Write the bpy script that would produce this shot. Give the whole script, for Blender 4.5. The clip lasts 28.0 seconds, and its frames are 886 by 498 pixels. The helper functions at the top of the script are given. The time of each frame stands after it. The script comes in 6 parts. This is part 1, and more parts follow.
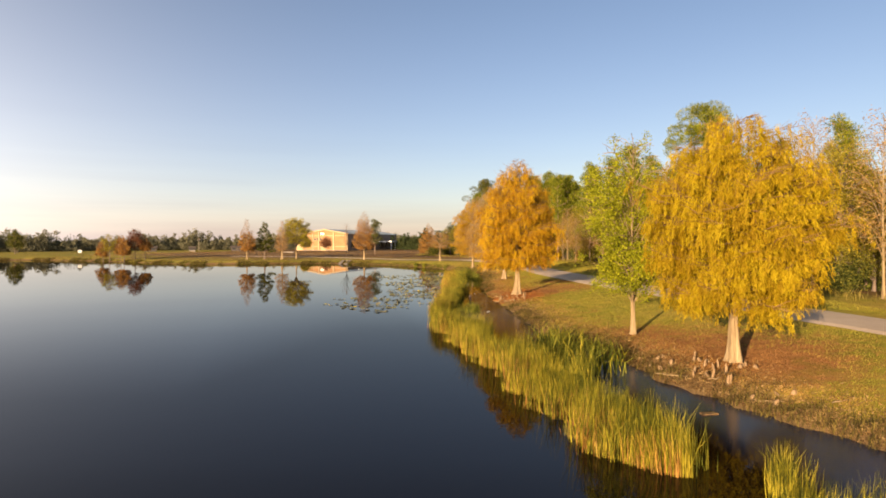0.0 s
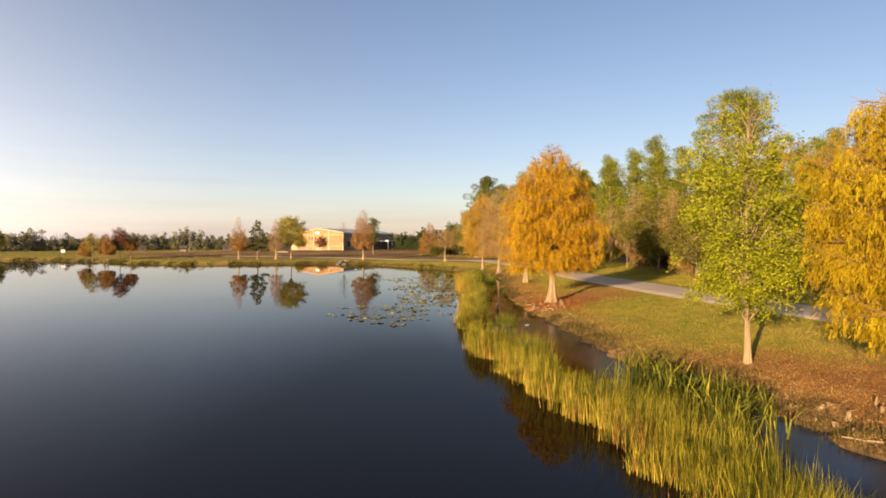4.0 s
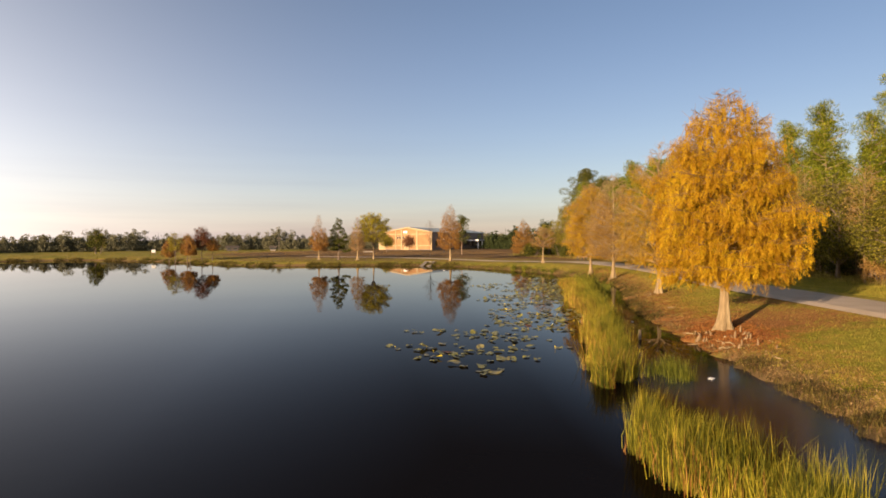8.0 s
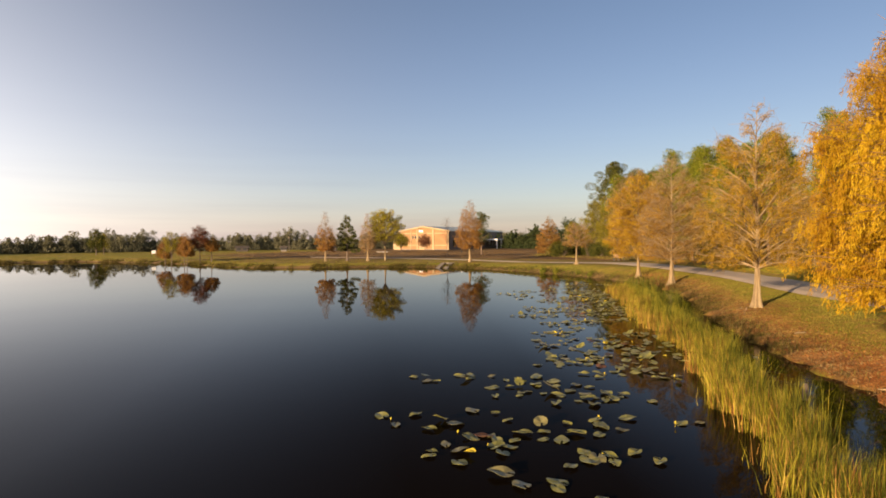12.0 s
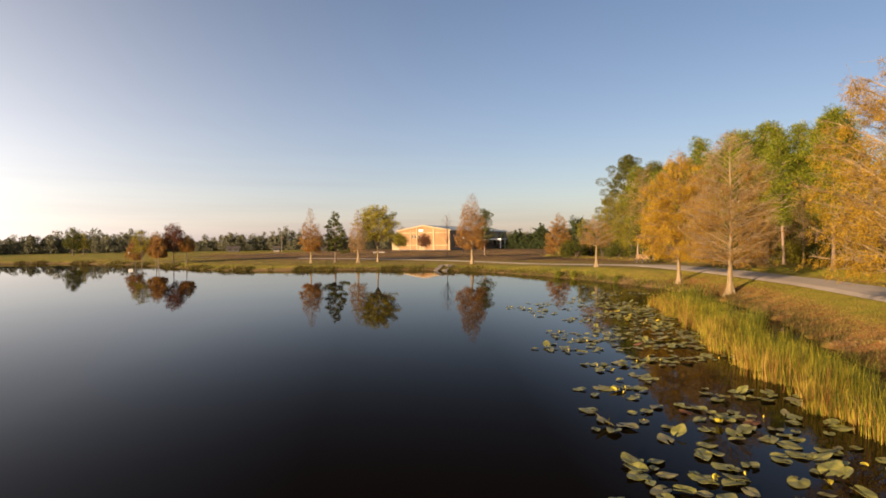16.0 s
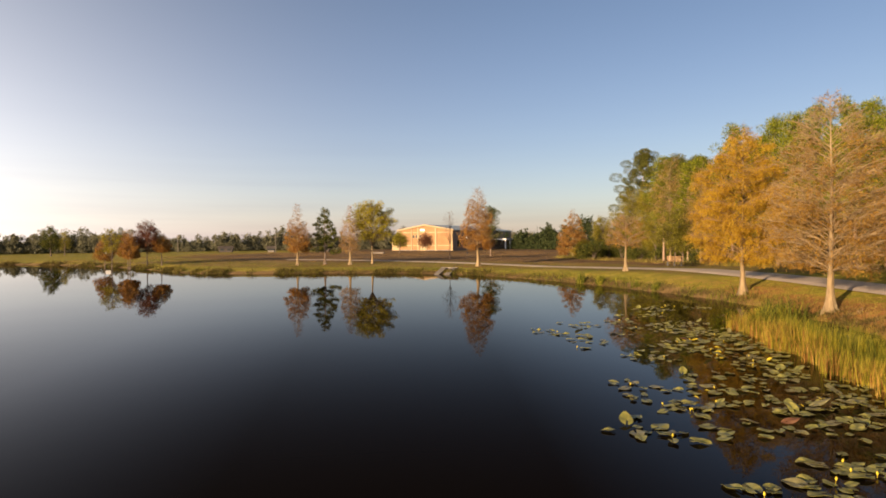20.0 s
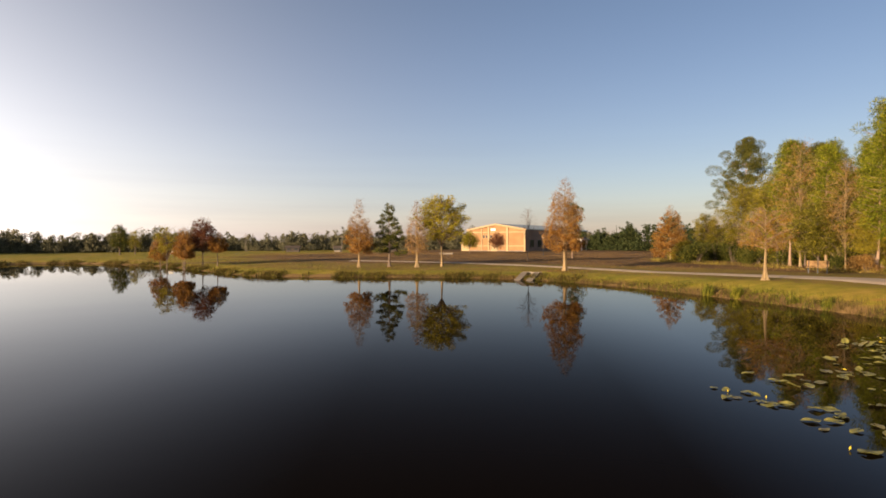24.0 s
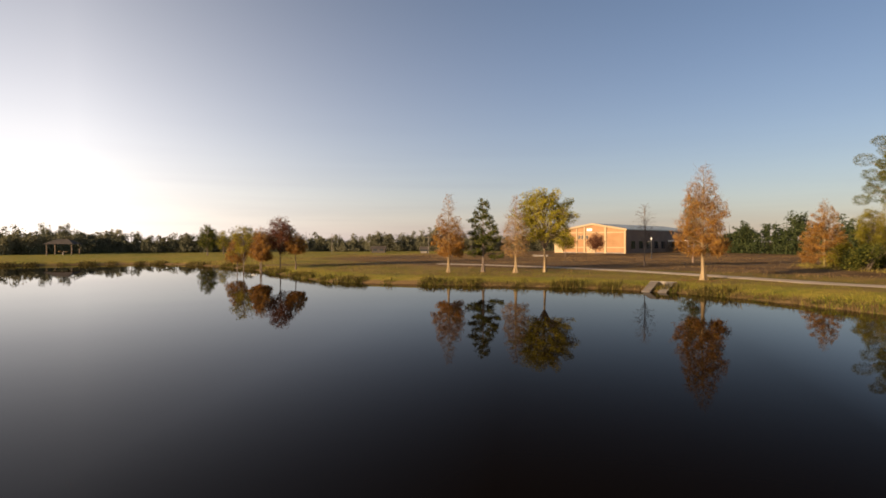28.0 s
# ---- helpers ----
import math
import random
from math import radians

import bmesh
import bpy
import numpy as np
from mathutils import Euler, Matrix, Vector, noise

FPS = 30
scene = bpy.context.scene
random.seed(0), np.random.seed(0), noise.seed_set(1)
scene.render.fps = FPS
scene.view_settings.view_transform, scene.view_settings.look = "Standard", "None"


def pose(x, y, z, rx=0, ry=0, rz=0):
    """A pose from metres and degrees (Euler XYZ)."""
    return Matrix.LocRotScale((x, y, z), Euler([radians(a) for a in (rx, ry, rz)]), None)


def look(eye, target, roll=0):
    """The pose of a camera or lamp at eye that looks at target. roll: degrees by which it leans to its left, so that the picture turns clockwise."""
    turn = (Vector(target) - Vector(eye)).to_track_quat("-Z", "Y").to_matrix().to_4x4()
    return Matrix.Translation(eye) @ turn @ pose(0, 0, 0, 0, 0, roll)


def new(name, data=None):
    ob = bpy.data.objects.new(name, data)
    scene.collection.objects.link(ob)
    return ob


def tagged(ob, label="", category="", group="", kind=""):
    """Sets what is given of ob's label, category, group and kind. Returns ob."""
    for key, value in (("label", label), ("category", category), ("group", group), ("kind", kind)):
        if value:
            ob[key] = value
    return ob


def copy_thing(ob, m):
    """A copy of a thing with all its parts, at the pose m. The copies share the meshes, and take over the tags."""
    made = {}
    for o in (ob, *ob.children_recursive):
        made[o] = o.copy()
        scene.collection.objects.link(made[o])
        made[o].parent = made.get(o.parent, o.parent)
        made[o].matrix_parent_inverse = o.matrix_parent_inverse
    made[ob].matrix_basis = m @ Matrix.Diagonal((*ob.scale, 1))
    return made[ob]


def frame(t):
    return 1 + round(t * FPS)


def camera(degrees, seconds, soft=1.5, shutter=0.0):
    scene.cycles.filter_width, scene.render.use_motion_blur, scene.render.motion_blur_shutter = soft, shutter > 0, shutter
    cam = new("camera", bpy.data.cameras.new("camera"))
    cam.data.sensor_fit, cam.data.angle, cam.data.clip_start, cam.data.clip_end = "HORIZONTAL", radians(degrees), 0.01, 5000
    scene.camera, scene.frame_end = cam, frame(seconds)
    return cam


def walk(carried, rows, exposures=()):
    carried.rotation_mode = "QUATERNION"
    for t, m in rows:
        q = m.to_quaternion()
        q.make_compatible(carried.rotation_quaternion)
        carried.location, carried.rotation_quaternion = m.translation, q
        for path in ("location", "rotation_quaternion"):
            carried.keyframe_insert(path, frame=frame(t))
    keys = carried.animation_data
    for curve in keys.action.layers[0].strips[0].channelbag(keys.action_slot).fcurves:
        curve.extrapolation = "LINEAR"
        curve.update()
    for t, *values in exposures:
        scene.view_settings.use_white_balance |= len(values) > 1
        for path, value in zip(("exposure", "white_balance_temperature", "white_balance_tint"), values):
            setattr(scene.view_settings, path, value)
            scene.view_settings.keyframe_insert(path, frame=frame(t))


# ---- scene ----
# camera and its way: low over the water, along the planted bank
cam = camera(72.0, 28.0, soft=1.7)
PATH = [
    (0.0, pose(-0.055, 0.039, 3.594, 89.235, 0, -0.028) @ pose(0, 0, 0, 0, 0, -0.10)),
    (0.5, pose(-0.259, 0.590, 3.593, 89.229, 0, -0.302) @ pose(0, 0, 0, 0, 0, -0.08)),
    (1.0, pose(-0.469, 1.159, 3.591, 89.222, 0, -0.573) @ pose(0, 0, 0, 0, 0, -0.06)),
    (1.5, pose(-0.690, 1.760, 3.587, 89.216, 0, -0.822) @ pose(0, 0, 0, 0, 0, -0.05)),
    (2.0, pose(-0.910, 2.398, 3.582, 89.210, 0, -1.046) @ pose(0, 0, 0, 0, 0, -0.04)),
    (2.5, pose(-1.116, 3.075, 3.576, 89.205, 0, -1.203) @ pose(0, 0, 0, 0, 0, -0.04)),
    (3.0, pose(-1.292, 3.792, 3.569, 89.200, 0, -1.195) @ pose(0, 0, 0, 0, 0, -0.05)),
    (3.5, pose(-1.429, 4.557, 3.561, 89.195, 0, -1.014) @ pose(0, 0, 0, 0, 0, -0.06)),
    (5.5, pose(-1.734, 8.570, 3.519, 89.179, 0, 1.850) @ pose(0, 0, 0, 0, 0, -0.13)),
    (6.0, pose(-1.797, 9.922, 3.507, 89.176, 0, 2.973) @ pose(0, 0, 0, 0, 0, -0.16)),
    (6.5, pose(-1.871, 11.338, 3.494, 89.173, 0, 4.177) @ pose(0, 0, 0, 0, 0, -0.19)),
    (7.0, pose(-1.966, 12.707, 3.480, 89.171, 0, 5.441) @ pose(0, 0, 0, 0, 0, -0.21)),
    (7.5, pose(-2.087, 13.948, 3.466, 89.168, 0, 6.708) @ pose(0, 0, 0, 0, 0, -0.24)),
    (8.0, pose(-2.226, 15.102, 3.451, 89.166, 0, 7.869) @ pose(0, 0, 0, 0, 0, -0.27)),
    (8.5, pose(-2.376, 16.223, 3.436, 89.165, 0, 8.736) @ pose(0, 0, 0, 0, 0, -0.30)),
    (9.0, pose(-2.545, 17.299, 3.420, 89.163, 0, 9.221) @ pose(0, 0, 0, 0, 0, -0.32)),
    (9.5, pose(-2.742, 18.314, 3.405, 89.162, 0, 9.430) @ pose(0, 0, 0, 0, 0, -0.35)),
    (10.0, pose(-2.954, 19.289, 3.388, 89.162, 0, 9.482) @ pose(0, 0, 0, 0, 0, -0.38)),
    (10.5, pose(-3.163, 20.256, 3.372, 89.161, 0, 9.457) @ pose(0, 0, 0, 0, 0, -0.40)),
    (11.0, pose(-3.352, 21.246, 3.356, 89.161, 0, 9.417) @ pose(0, 0, 0, 0, 0, -0.42)),
    (11.5, pose(-3.505, 22.284, 3.339, 89.162, 0, 9.393) @ pose(0, 0, 0, 0, 0, -0.44)),
    (12.0, pose(-3.630, 23.364, 3.323, 89.162, 0, 9.423) @ pose(0, 0, 0, 0, 0, -0.46)),
    (12.5, pose(-3.734, 24.472, 3.306, 89.163, 0, 9.509) @ pose(0, 0, 0, 0, 0, -0.48)),
    (14.5, pose(-4.132, 28.925, 3.242, 89.170, 0, 9.719) @ pose(0, 0, 0, 0, 0, -0.52)),
    (15.0, pose(-4.273, 29.975, 3.226, 89.172, 0, 9.699) @ pose(0, 0, 0, 0, 0, -0.52)),
    (15.5, pose(-4.446, 30.980, 3.211, 89.175, 0, 9.672) @ pose(0, 0, 0, 0, 0, -0.53)),
    (16.0, pose(-4.640, 31.955, 3.197, 89.178, 0, 9.652) @ pose(0, 0, 0, 0, 0, -0.52)),
    (16.5, pose(-4.843, 32.921, 3.183, 89.181, 0, 9.645) @ pose(0, 0, 0, 0, 0, -0.52)),
    (17.0, pose(-5.040, 33.902, 3.169, 89.185, 0, 9.634) @ pose(0, 0, 0, 0, 0, -0.51)),
    (17.5, pose(-5.220, 34.908, 3.157, 89.189, 0, 9.631) @ pose(0, 0, 0, 0, 0, -0.51)),
    (18.0, pose(-5.384, 35.918, 3.145, 89.193, 0, 9.663) @ pose(0, 0, 0, 0, 0, -0.49)),
    (18.5, pose(-5.535, 36.905, 3.133, 89.198, 0, 9.728) @ pose(0, 0, 0, 0, 0, -0.48)),
    (19.0, pose(-5.674, 37.868, 3.123, 89.203, 0, 9.766) @ pose(0, 0, 0, 0, 0, -0.46)),
    (19.5, pose(-5.802, 38.812, 3.113, 89.208, 0, 9.779) @ pose(0, 0, 0, 0, 0, -0.45)),
    (20.0, pose(-5.922, 39.743, 3.104, 89.214, 0, 9.895) @ pose(0, 0, 0, 0, 0, -0.43)),
    (20.5, pose(-6.040, 40.668, 3.097, 89.220, 0, 10.363) @ pose(0, 0, 0, 0, 0, -0.40)),
    (21.0, pose(-6.189, 41.604, 3.090, 89.226, 0, 11.273) @ pose(0, 0, 0, 0, 0, -0.38)),
    (21.5, pose(-6.406, 42.567, 3.084, 89.233, 0, 12.351) @ pose(0, 0, 0, 0, 0, -0.36)),
    (23.5, pose(-7.958, 46.527, 3.075, 89.262, 0, 15.501) @ pose(0, 0, 0, 0, 0, -0.25)),
    (24.0, pose(-8.371, 47.401, 3.075, 89.270, 0, 16.227) @ pose(0, 0, 0, 0, 0, -0.22)),
    (24.5, pose(-8.770, 48.202, 3.078, 89.278, 0, 16.992) @ pose(0, 0, 0, 0, 0, -0.20)),
    (25.0, pose(-9.165, 48.941, 3.082, 89.287, 0, 17.844) @ pose(0, 0, 0, 0, 0, -0.18)),
    (25.5, pose(-9.571, 49.642, 3.087, 89.296, 0, 18.803) @ pose(0, 0, 0, 0, 0, -0.15)),
    (26.0, pose(-10.002, 50.411, 3.094, 89.305, 0, 19.881) @ pose(0, 0, 0, 0, 0, -0.13)),
    (26.5, pose(-10.472, 51.341, 3.103, 89.315, 0, 21.074) @ pose(0, 0, 0, 0, 0, -0.12)),
    (27.0, pose(-10.973, 52.412, 3.114, 89.325, 0, 22.305) @ pose(0, 0, 0, 0, 0, -0.10)),
    (27.5, pose(-11.496, 53.578, 3.126, 89.335, 0, 23.404) @ pose(0, 0, 0, 0, 0, -0.09)),
    (28.0, pose(-12.030, 54.792, 3.141, 89.346, 0, 24.237) @ pose(0, 0, 0, 0, 0, -0.08)),
]
walk(cam, PATH, [(0.0, 1.43, 6650, 21), (6.3, 1.41, 6600, 21), (8.6, 1.09, 6500, 21), (20.0, 1.13, 6500, 21), (24.0, 1.06, 6500, 21), (28.0, 0.89, 6500, 21)])

# ---- daylight ----
SUN_AZ, SUN_EL = radians(212.0), radians(9.0)
world = bpy.data.worlds.new("sky")
scene.world = world
world.use_nodes = True
wn = world.node_tree.nodes
sky = wn.new("ShaderNodeTexSky")
sky.sky_type, sky.sun_disc = "NISHITA", False
sky.sun_elevation, sky.sun_rotation = SUN_EL, SUN_AZ
sky.air_density, sky.dust_density, sky.ozone_density = 1.0, 0.6, 1.9
wn["Background"].inputs["Strength"].default_value = 0.0572
# hazy morning air: the sky pales towards the sun's side, most of all low down
wl = world.node_tree.links
way_out = wn.new("ShaderNodeTexCoord")
toward, split = wn.new("ShaderNodeVectorMath"), wn.new("ShaderNodeSeparateXYZ")
toward.operation = "DOT_PRODUCT"
toward.inputs[1].default_value = (math.sin(SUN_AZ + 0.17), math.cos(SUN_AZ + 0.17), 0.0)
wl.new(way_out.outputs["Generated"], toward.inputs[0])
wl.new(way_out.outputs["Generated"], split.inputs[0])


def sky_math(op, a, b):
    k = wn.new("ShaderNodeMath")
    k.operation, k.use_clamp = op, op == "SUBTRACT"
    for i, s in enumerate((a, b)):
        if isinstance(s, float):
            k.inputs[i].default_value = s
        else:
            wl.new(s, k.inputs[i])
    return k.outputs[0]


side_glow = sky_math("MINIMUM", sky_math("POWER", sky_math("MULTIPLY", sky_math("ADD", toward.outputs["Value"], 1.0), 0.5), 3.0), 0.175)
low_glow = sky_math("POWER", sky_math("SUBTRACT", 1.0, split.outputs["Z"]), 2.8)
glow = wn.new("ShaderNodeMix")
glow.data_type, glow.blend_type = "RGBA", "ADD"
glow.inputs[7].default_value = (61.0, 58.2, 48.5, 1)
wl.new(sky_math("MULTIPLY", side_glow, low_glow), glow.inputs[0])
wl.new(sky.outputs[0], glow.inputs[6])
haze = wn.new("ShaderNodeMix")
haze.data_type, haze.blend_type = "RGBA", "ADD"
haze.inputs[7].default_value = (0.85, 0.60, 1.28, 1)
wl.new(sky_math("POWER", sky_math("SUBTRACT", 1.0, split.outputs["Z"]), 4.0), haze.inputs[0])
wl.new(glow.outputs[2], haze.inputs[6])
# thin streaks of low cloud near the horizon
stretch, streak = wn.new("ShaderNodeMapping"), wn.new("ShaderNodeTexNoise")
stretch.inputs["Scale"].default_value = (2.2, 2.2, 46.0)
streak.inputs["Scale"].default_value, streak.inputs["Detail"].default_value = 1.0, 4.0
wl.new(way_out.outputs["Generated"], stretch.inputs["Vector"])
wl.new(stretch.outputs[0], streak.inputs["Vector"])
cloud = wn.new("ShaderNodeMix")
cloud.data_type, cloud.blend_type = "RGBA", "MULTIPLY"
cloud.inputs[7].default_value = (0.74, 0.73, 0.80, 1)
low_band = sky_math("POWER", sky_math("SUBTRACT", 1.0, split.outputs["Z"]), 14.0)
wl.new(sky_math("MULTIPLY", sky_math("SUBTRACT", sky_math("MULTIPLY", streak.outputs[0], 2.6), 1.15), low_band), cloud.inputs[0])
wl.new(haze.outputs[2], cloud.inputs[6])
wl.new(cloud.outputs[2], wn["Background"].inputs[0])
sun = new("sun", bpy.data.lights.new("sun", "SUN"))
sun.data.energy, sun.data.angle, sun.data.color = 5.0, radians(0.6), (1.0, 0.78, 0.48)
sun.matrix_world = look((0, 0, 0), (-math.sin(SUN_AZ) * math.cos(SUN_EL), -math.cos(SUN_AZ) * math.cos(SUN_EL), -math.sin(SUN_EL)))


# ---- materials ----
def mat(name, cols, rough=0.8, scale=3.0, fine=40.0, bump=0.3, dist=0.02, island=0.0, thin=0.0, spec=0.3, metal=0.0, grain=1.0, clump=0.75):
    """Colours mixed by coarse and fine noise (and by leaf, where island is set), with relief; thin lets light through."""
    m = bpy.data.materials.new(name)
    m.use_nodes = True
    nt = m.node_tree
    n, l = nt.nodes, nt.links
    b = n["Principled BSDF"]
    geo = n.new("ShaderNodeNewGeometry")
    tc = n.new("ShaderNodeTexCoord")
    n1, n2 = n.new("ShaderNodeTexNoise"), n.new("ShaderNodeTexNoise")
    n1.inputs["Scale"].default_value, n2.inputs["Scale"].default_value = scale, fine
    n1.inputs["Detail"].default_value, n2.inputs["Detail"].default_value = 3, 4
    run = n.new("ShaderNodeMapping")
    run.inputs["Scale"].default_value = (1, 1, grain)
    l.new(tc.outputs["Object"], run.inputs["Vector"])
    for k in (n1, n2):
        l.new(run.outputs[0], k.inputs["Vector"])
    mixv = n.new("ShaderNodeMath")
    mixv.operation = "ADD"
    a = n.new("ShaderNodeMath")
    a.operation, a.inputs[1].default_value = "MULTIPLY", 0.62 - 0.3 * island
    l.new(n1.outputs[0], a.inputs[0])
    c = n.new("ShaderNodeMath")
    c.operation, c.inputs[1].default_value = "MULTIPLY", 0.38 if not island else 0.68 * island
    l.new(geo.outputs["Random Per Island"] if island else n2.outputs[0], c.inputs[0])
    l.new(a.outputs[0], mixv.inputs[0])
    l.new(c.outputs[0], mixv.inputs[1])
    if island:
        d = n.new("ShaderNodeMath")
        d.operation, d.inputs[1].default_value = "MULTIPLY_ADD", clump
        l.new(n2.outputs[0], d.inputs[0])
        sub = n.new("ShaderNodeMath")
        sub.operation, sub.inputs[1].default_value = "SUBTRACT", clump / 2 + 0.34 * island - 0.15 - 0.05
        l.new(mixv.outputs[0], sub.inputs[0])
        l.new(sub.outputs[0], d.inputs[2])
        mixv = d
    r = n.new("ShaderNodeValToRGB")
    e = r.color_ramp.elements
    lo, hi = (0.28, 0.72)
    for i, col in enumerate(cols):
        p = lo + (hi - lo) * i / max(1, len(cols) - 1)
        k = e[i] if i < 2 else e.new(p)
        k.position, k.color = p, (*col, 1)
    l.new(mixv.outputs[0], r.inputs[0])
    l.new(r.outputs[0], b.inputs["Base Color"])
    b.inputs["Roughness"].default_value, b.inputs["Metallic"].default_value = rough, metal
    b.inputs["Specular IOR Level"].default_value = spec
    if bump:
        bp = n.new("ShaderNodeBump")
        bp.inputs["Strength"].default_value, bp.inputs["Distance"].default_value = bump, dist
        l.new(n2.outputs[0], bp.inputs["Height"])
        l.new(bp.outputs[0], b.inputs["Normal"])
    if thin:
        t = n.new("ShaderNodeBsdfTranslucent")
        mx = n.new("ShaderNodeMixShader")
        mx.inputs[0].default_value = thin
        l.new(r.outputs[0], t.inputs[0])
        l.new(b.outputs[0], mx.inputs[1])
        l.new(t.outputs[0], mx.inputs[2])
        l.new(mx.outputs[0], n["Material Output"].inputs[0])
    return m


def leafy(name, cols, thin=0.35, island=0.6, clump=0.75):
    return mat(name, cols, rough=0.65, scale=0.8, fine=4.5, bump=0, island=island, thin=thin, spec=0.12, clump=clump)


M_YELLOW = leafy("yellow_cypress_leaves", [(0.235, 0.137, 0.005), (0.365, 0.25, 0.006), (0.465, 0.355, 0.009)], 0.4, 0.15, 0.95)
M_AMBER = leafy("amber_cypress_leaves", [(0.27, 0.122, 0.006), (0.46, 0.26, 0.008), (0.57, 0.385, 0.012)], 0.4, 0.15, 0.95)
M_ORANGE = leafy("orange_cypress_leaves", [(0.26, 0.138, 0.014), (0.43, 0.255, 0.02), (0.54, 0.355, 0.032)], 0.4, 0.3, 0.8)
M_RUST = leafy("rust_cypress_leaves", [(0.20, 0.085, 0.02), (0.34, 0.17, 0.034), (0.44, 0.26, 0.052)])
M_RED = leafy("dark_red_leaves", [(0.08, 0.026, 0.013), (0.14, 0.05, 0.022), (0.20, 0.08, 0.03)])
M_GREEN = leafy("fresh_green_leaves", [(0.13, 0.145, 0.007), (0.29, 0.295, 0.012), (0.45, 0.42, 0.02)], 0.45, 0.4)
M_OLIVE = leafy("olive_leaves", [(0.08, 0.07, 0.009), (0.23, 0.195, 0.018), (0.38, 0.31, 0.035)], 0.35, 0.35)
M_DARK = leafy("dark_green_leaves", [(0.022, 0.03, 0.006), (0.085, 0.09, 0.013), (0.21, 0.18, 0.03)], 0.2)
M_GOLDGREEN = leafy("yellow_green_leaves", [(0.19, 0.165, 0.014), (0.33, 0.27, 0.02), (0.46, 0.37, 0.035)], 0.35, 0.3)
M_OLIVEGOLD = leafy("olive_gold_leaves", [(0.13, 0.105, 0.010), (0.28, 0.23, 0.02), (0.42, 0.33, 0.035)], 0.35, 0.35)
M_EVERGREEN = leafy("evergreen_oak_leaves", [(0.05, 0.048, 0.006), (0.17, 0.15, 0.015), (0.34, 0.28, 0.035)], 0.25)
M_PINE = leafy("pine_needles", [(0.05, 0.066, 0.005), (0.19, 0.205, 0.012), (0.39, 0.36, 0.028)], 0.25)
# leaf colours of the two distant woods, greyed and paled to stand for haze
M_FARHAZE = leafy("haze_paled_far_leaves", [(0.11, 0.105, 0.06), (0.155, 0.145, 0.082), (0.21, 0.19, 0.11)], 0.2)
M_HAZYWOOD = leafy("haze_paled_wood_leaves", [(0.17, 0.155, 0.085), (0.23, 0.205, 0.11), (0.30, 0.26, 0.145)], 0.3)
M_FARPINE = leafy("dark_pine_needles", [(0.02, 0.03, 0.010), (0.042, 0.054, 0.016), (0.085, 0.088, 0.025)], 0.15)
M_OLDPINE = leafy("old_pine_needles", [(0.035, 0.044, 0.009), (0.10, 0.10, 0.016), (0.22, 0.19, 0.033)], 0.12)
M_HAZE = leafy("thin_tan_cypress_leaves", [(0.24, 0.13, 0.012), (0.42, 0.245, 0.018), (0.55, 0.36, 0.03)])
M_TANGOLD = leafy("tan_cypress_leaves", [(0.20, 0.095, 0.016), (0.34, 0.18, 0.026), (0.45, 0.27, 0.045)])
M_STRAW = leafy("dead_straw_blades", [(0.26, 0.10, 0.025), (0.46, 0.24, 0.05), (0.66, 0.42, 0.11)])
M_TAN = leafy("dry_tan_leaves", [(0.22, 0.115, 0.03), (0.38, 0.22, 0.06), (0.49, 0.33, 0.11)])
M_WILD = leafy("wild_grass", [(0.12, 0.10, 0.02), (0.26, 0.20, 0.04), (0.42, 0.31, 0.075)])
M_FIELDGRASS = leafy("dormant_field_grass", [(0.12, 0.068, 0.026), (0.19, 0.112, 0.042), (0.27, 0.17, 0.066)], 0.2, 0.25)
M_THATCH = leafy("dead_grass_mat", [(0.10, 0.058, 0.022), (0.21, 0.13, 0.05), (0.34, 0.23, 0.10)], 0.1)
M_REED = leafy("reed_blades", [(0.045, 0.05, 0.006), (0.17, 0.16, 0.013), (0.38, 0.31, 0.022), (0.58, 0.44, 0.048)])
M_RUSH = leafy("green_rush_blades", [(0.055, 0.07, 0.01), (0.17, 0.175, 0.018), (0.36, 0.31, 0.035)])
M_SEDGE = leafy("bank_sedge", [(0.05, 0.04, 0.012), (0.13, 0.095, 0.022), (0.24, 0.175, 0.04)])
M_LITTER = leafy("fallen_needles", [(0.10, 0.043, 0.015), (0.185, 0.083, 0.025), (0.27, 0.135, 0.042)], 0.1)
M_LITTERRED = leafy("red_fallen_needles", [(0.15, 0.05, 0.014), (0.26, 0.095, 0.022), (0.35, 0.15, 0.035)], 0.1)
M_LAWNBLADE = leafy("lawn_blades", [(0.17, 0.17, 0.015), (0.27, 0.23, 0.026), (0.39, 0.28, 0.05)], 0.3, 0.35)
M_PAD = mat("lily_leaves", [(0.10, 0.10, 0.022), (0.20, 0.185, 0.042), (0.36, 0.30, 0.075)], rough=0.38, scale=1.4, fine=9.0, bump=0, island=0.6, thin=0.08, spec=0.5)
M_PADGREY = mat("bronzed_lily_leaves", [(0.11, 0.095, 0.034), (0.19, 0.165, 0.06), (0.30, 0.245, 0.095)], rough=0.38, scale=1.4, fine=9.0, bump=0, island=0.6, thin=0.08, spec=0.5)
M_PADGOLD = leafy("yellowed_lily_leaves", [(0.50, 0.36, 0.03), (0.62, 0.48, 0.04), (0.7, 0.6, 0.1)], 0.2)
M_PADRED = leafy("russet_lily_leaves", [(0.12, 0.05, 0.025), (0.19, 0.085, 0.04), (0.25, 0.14, 0.065)], 0.1)
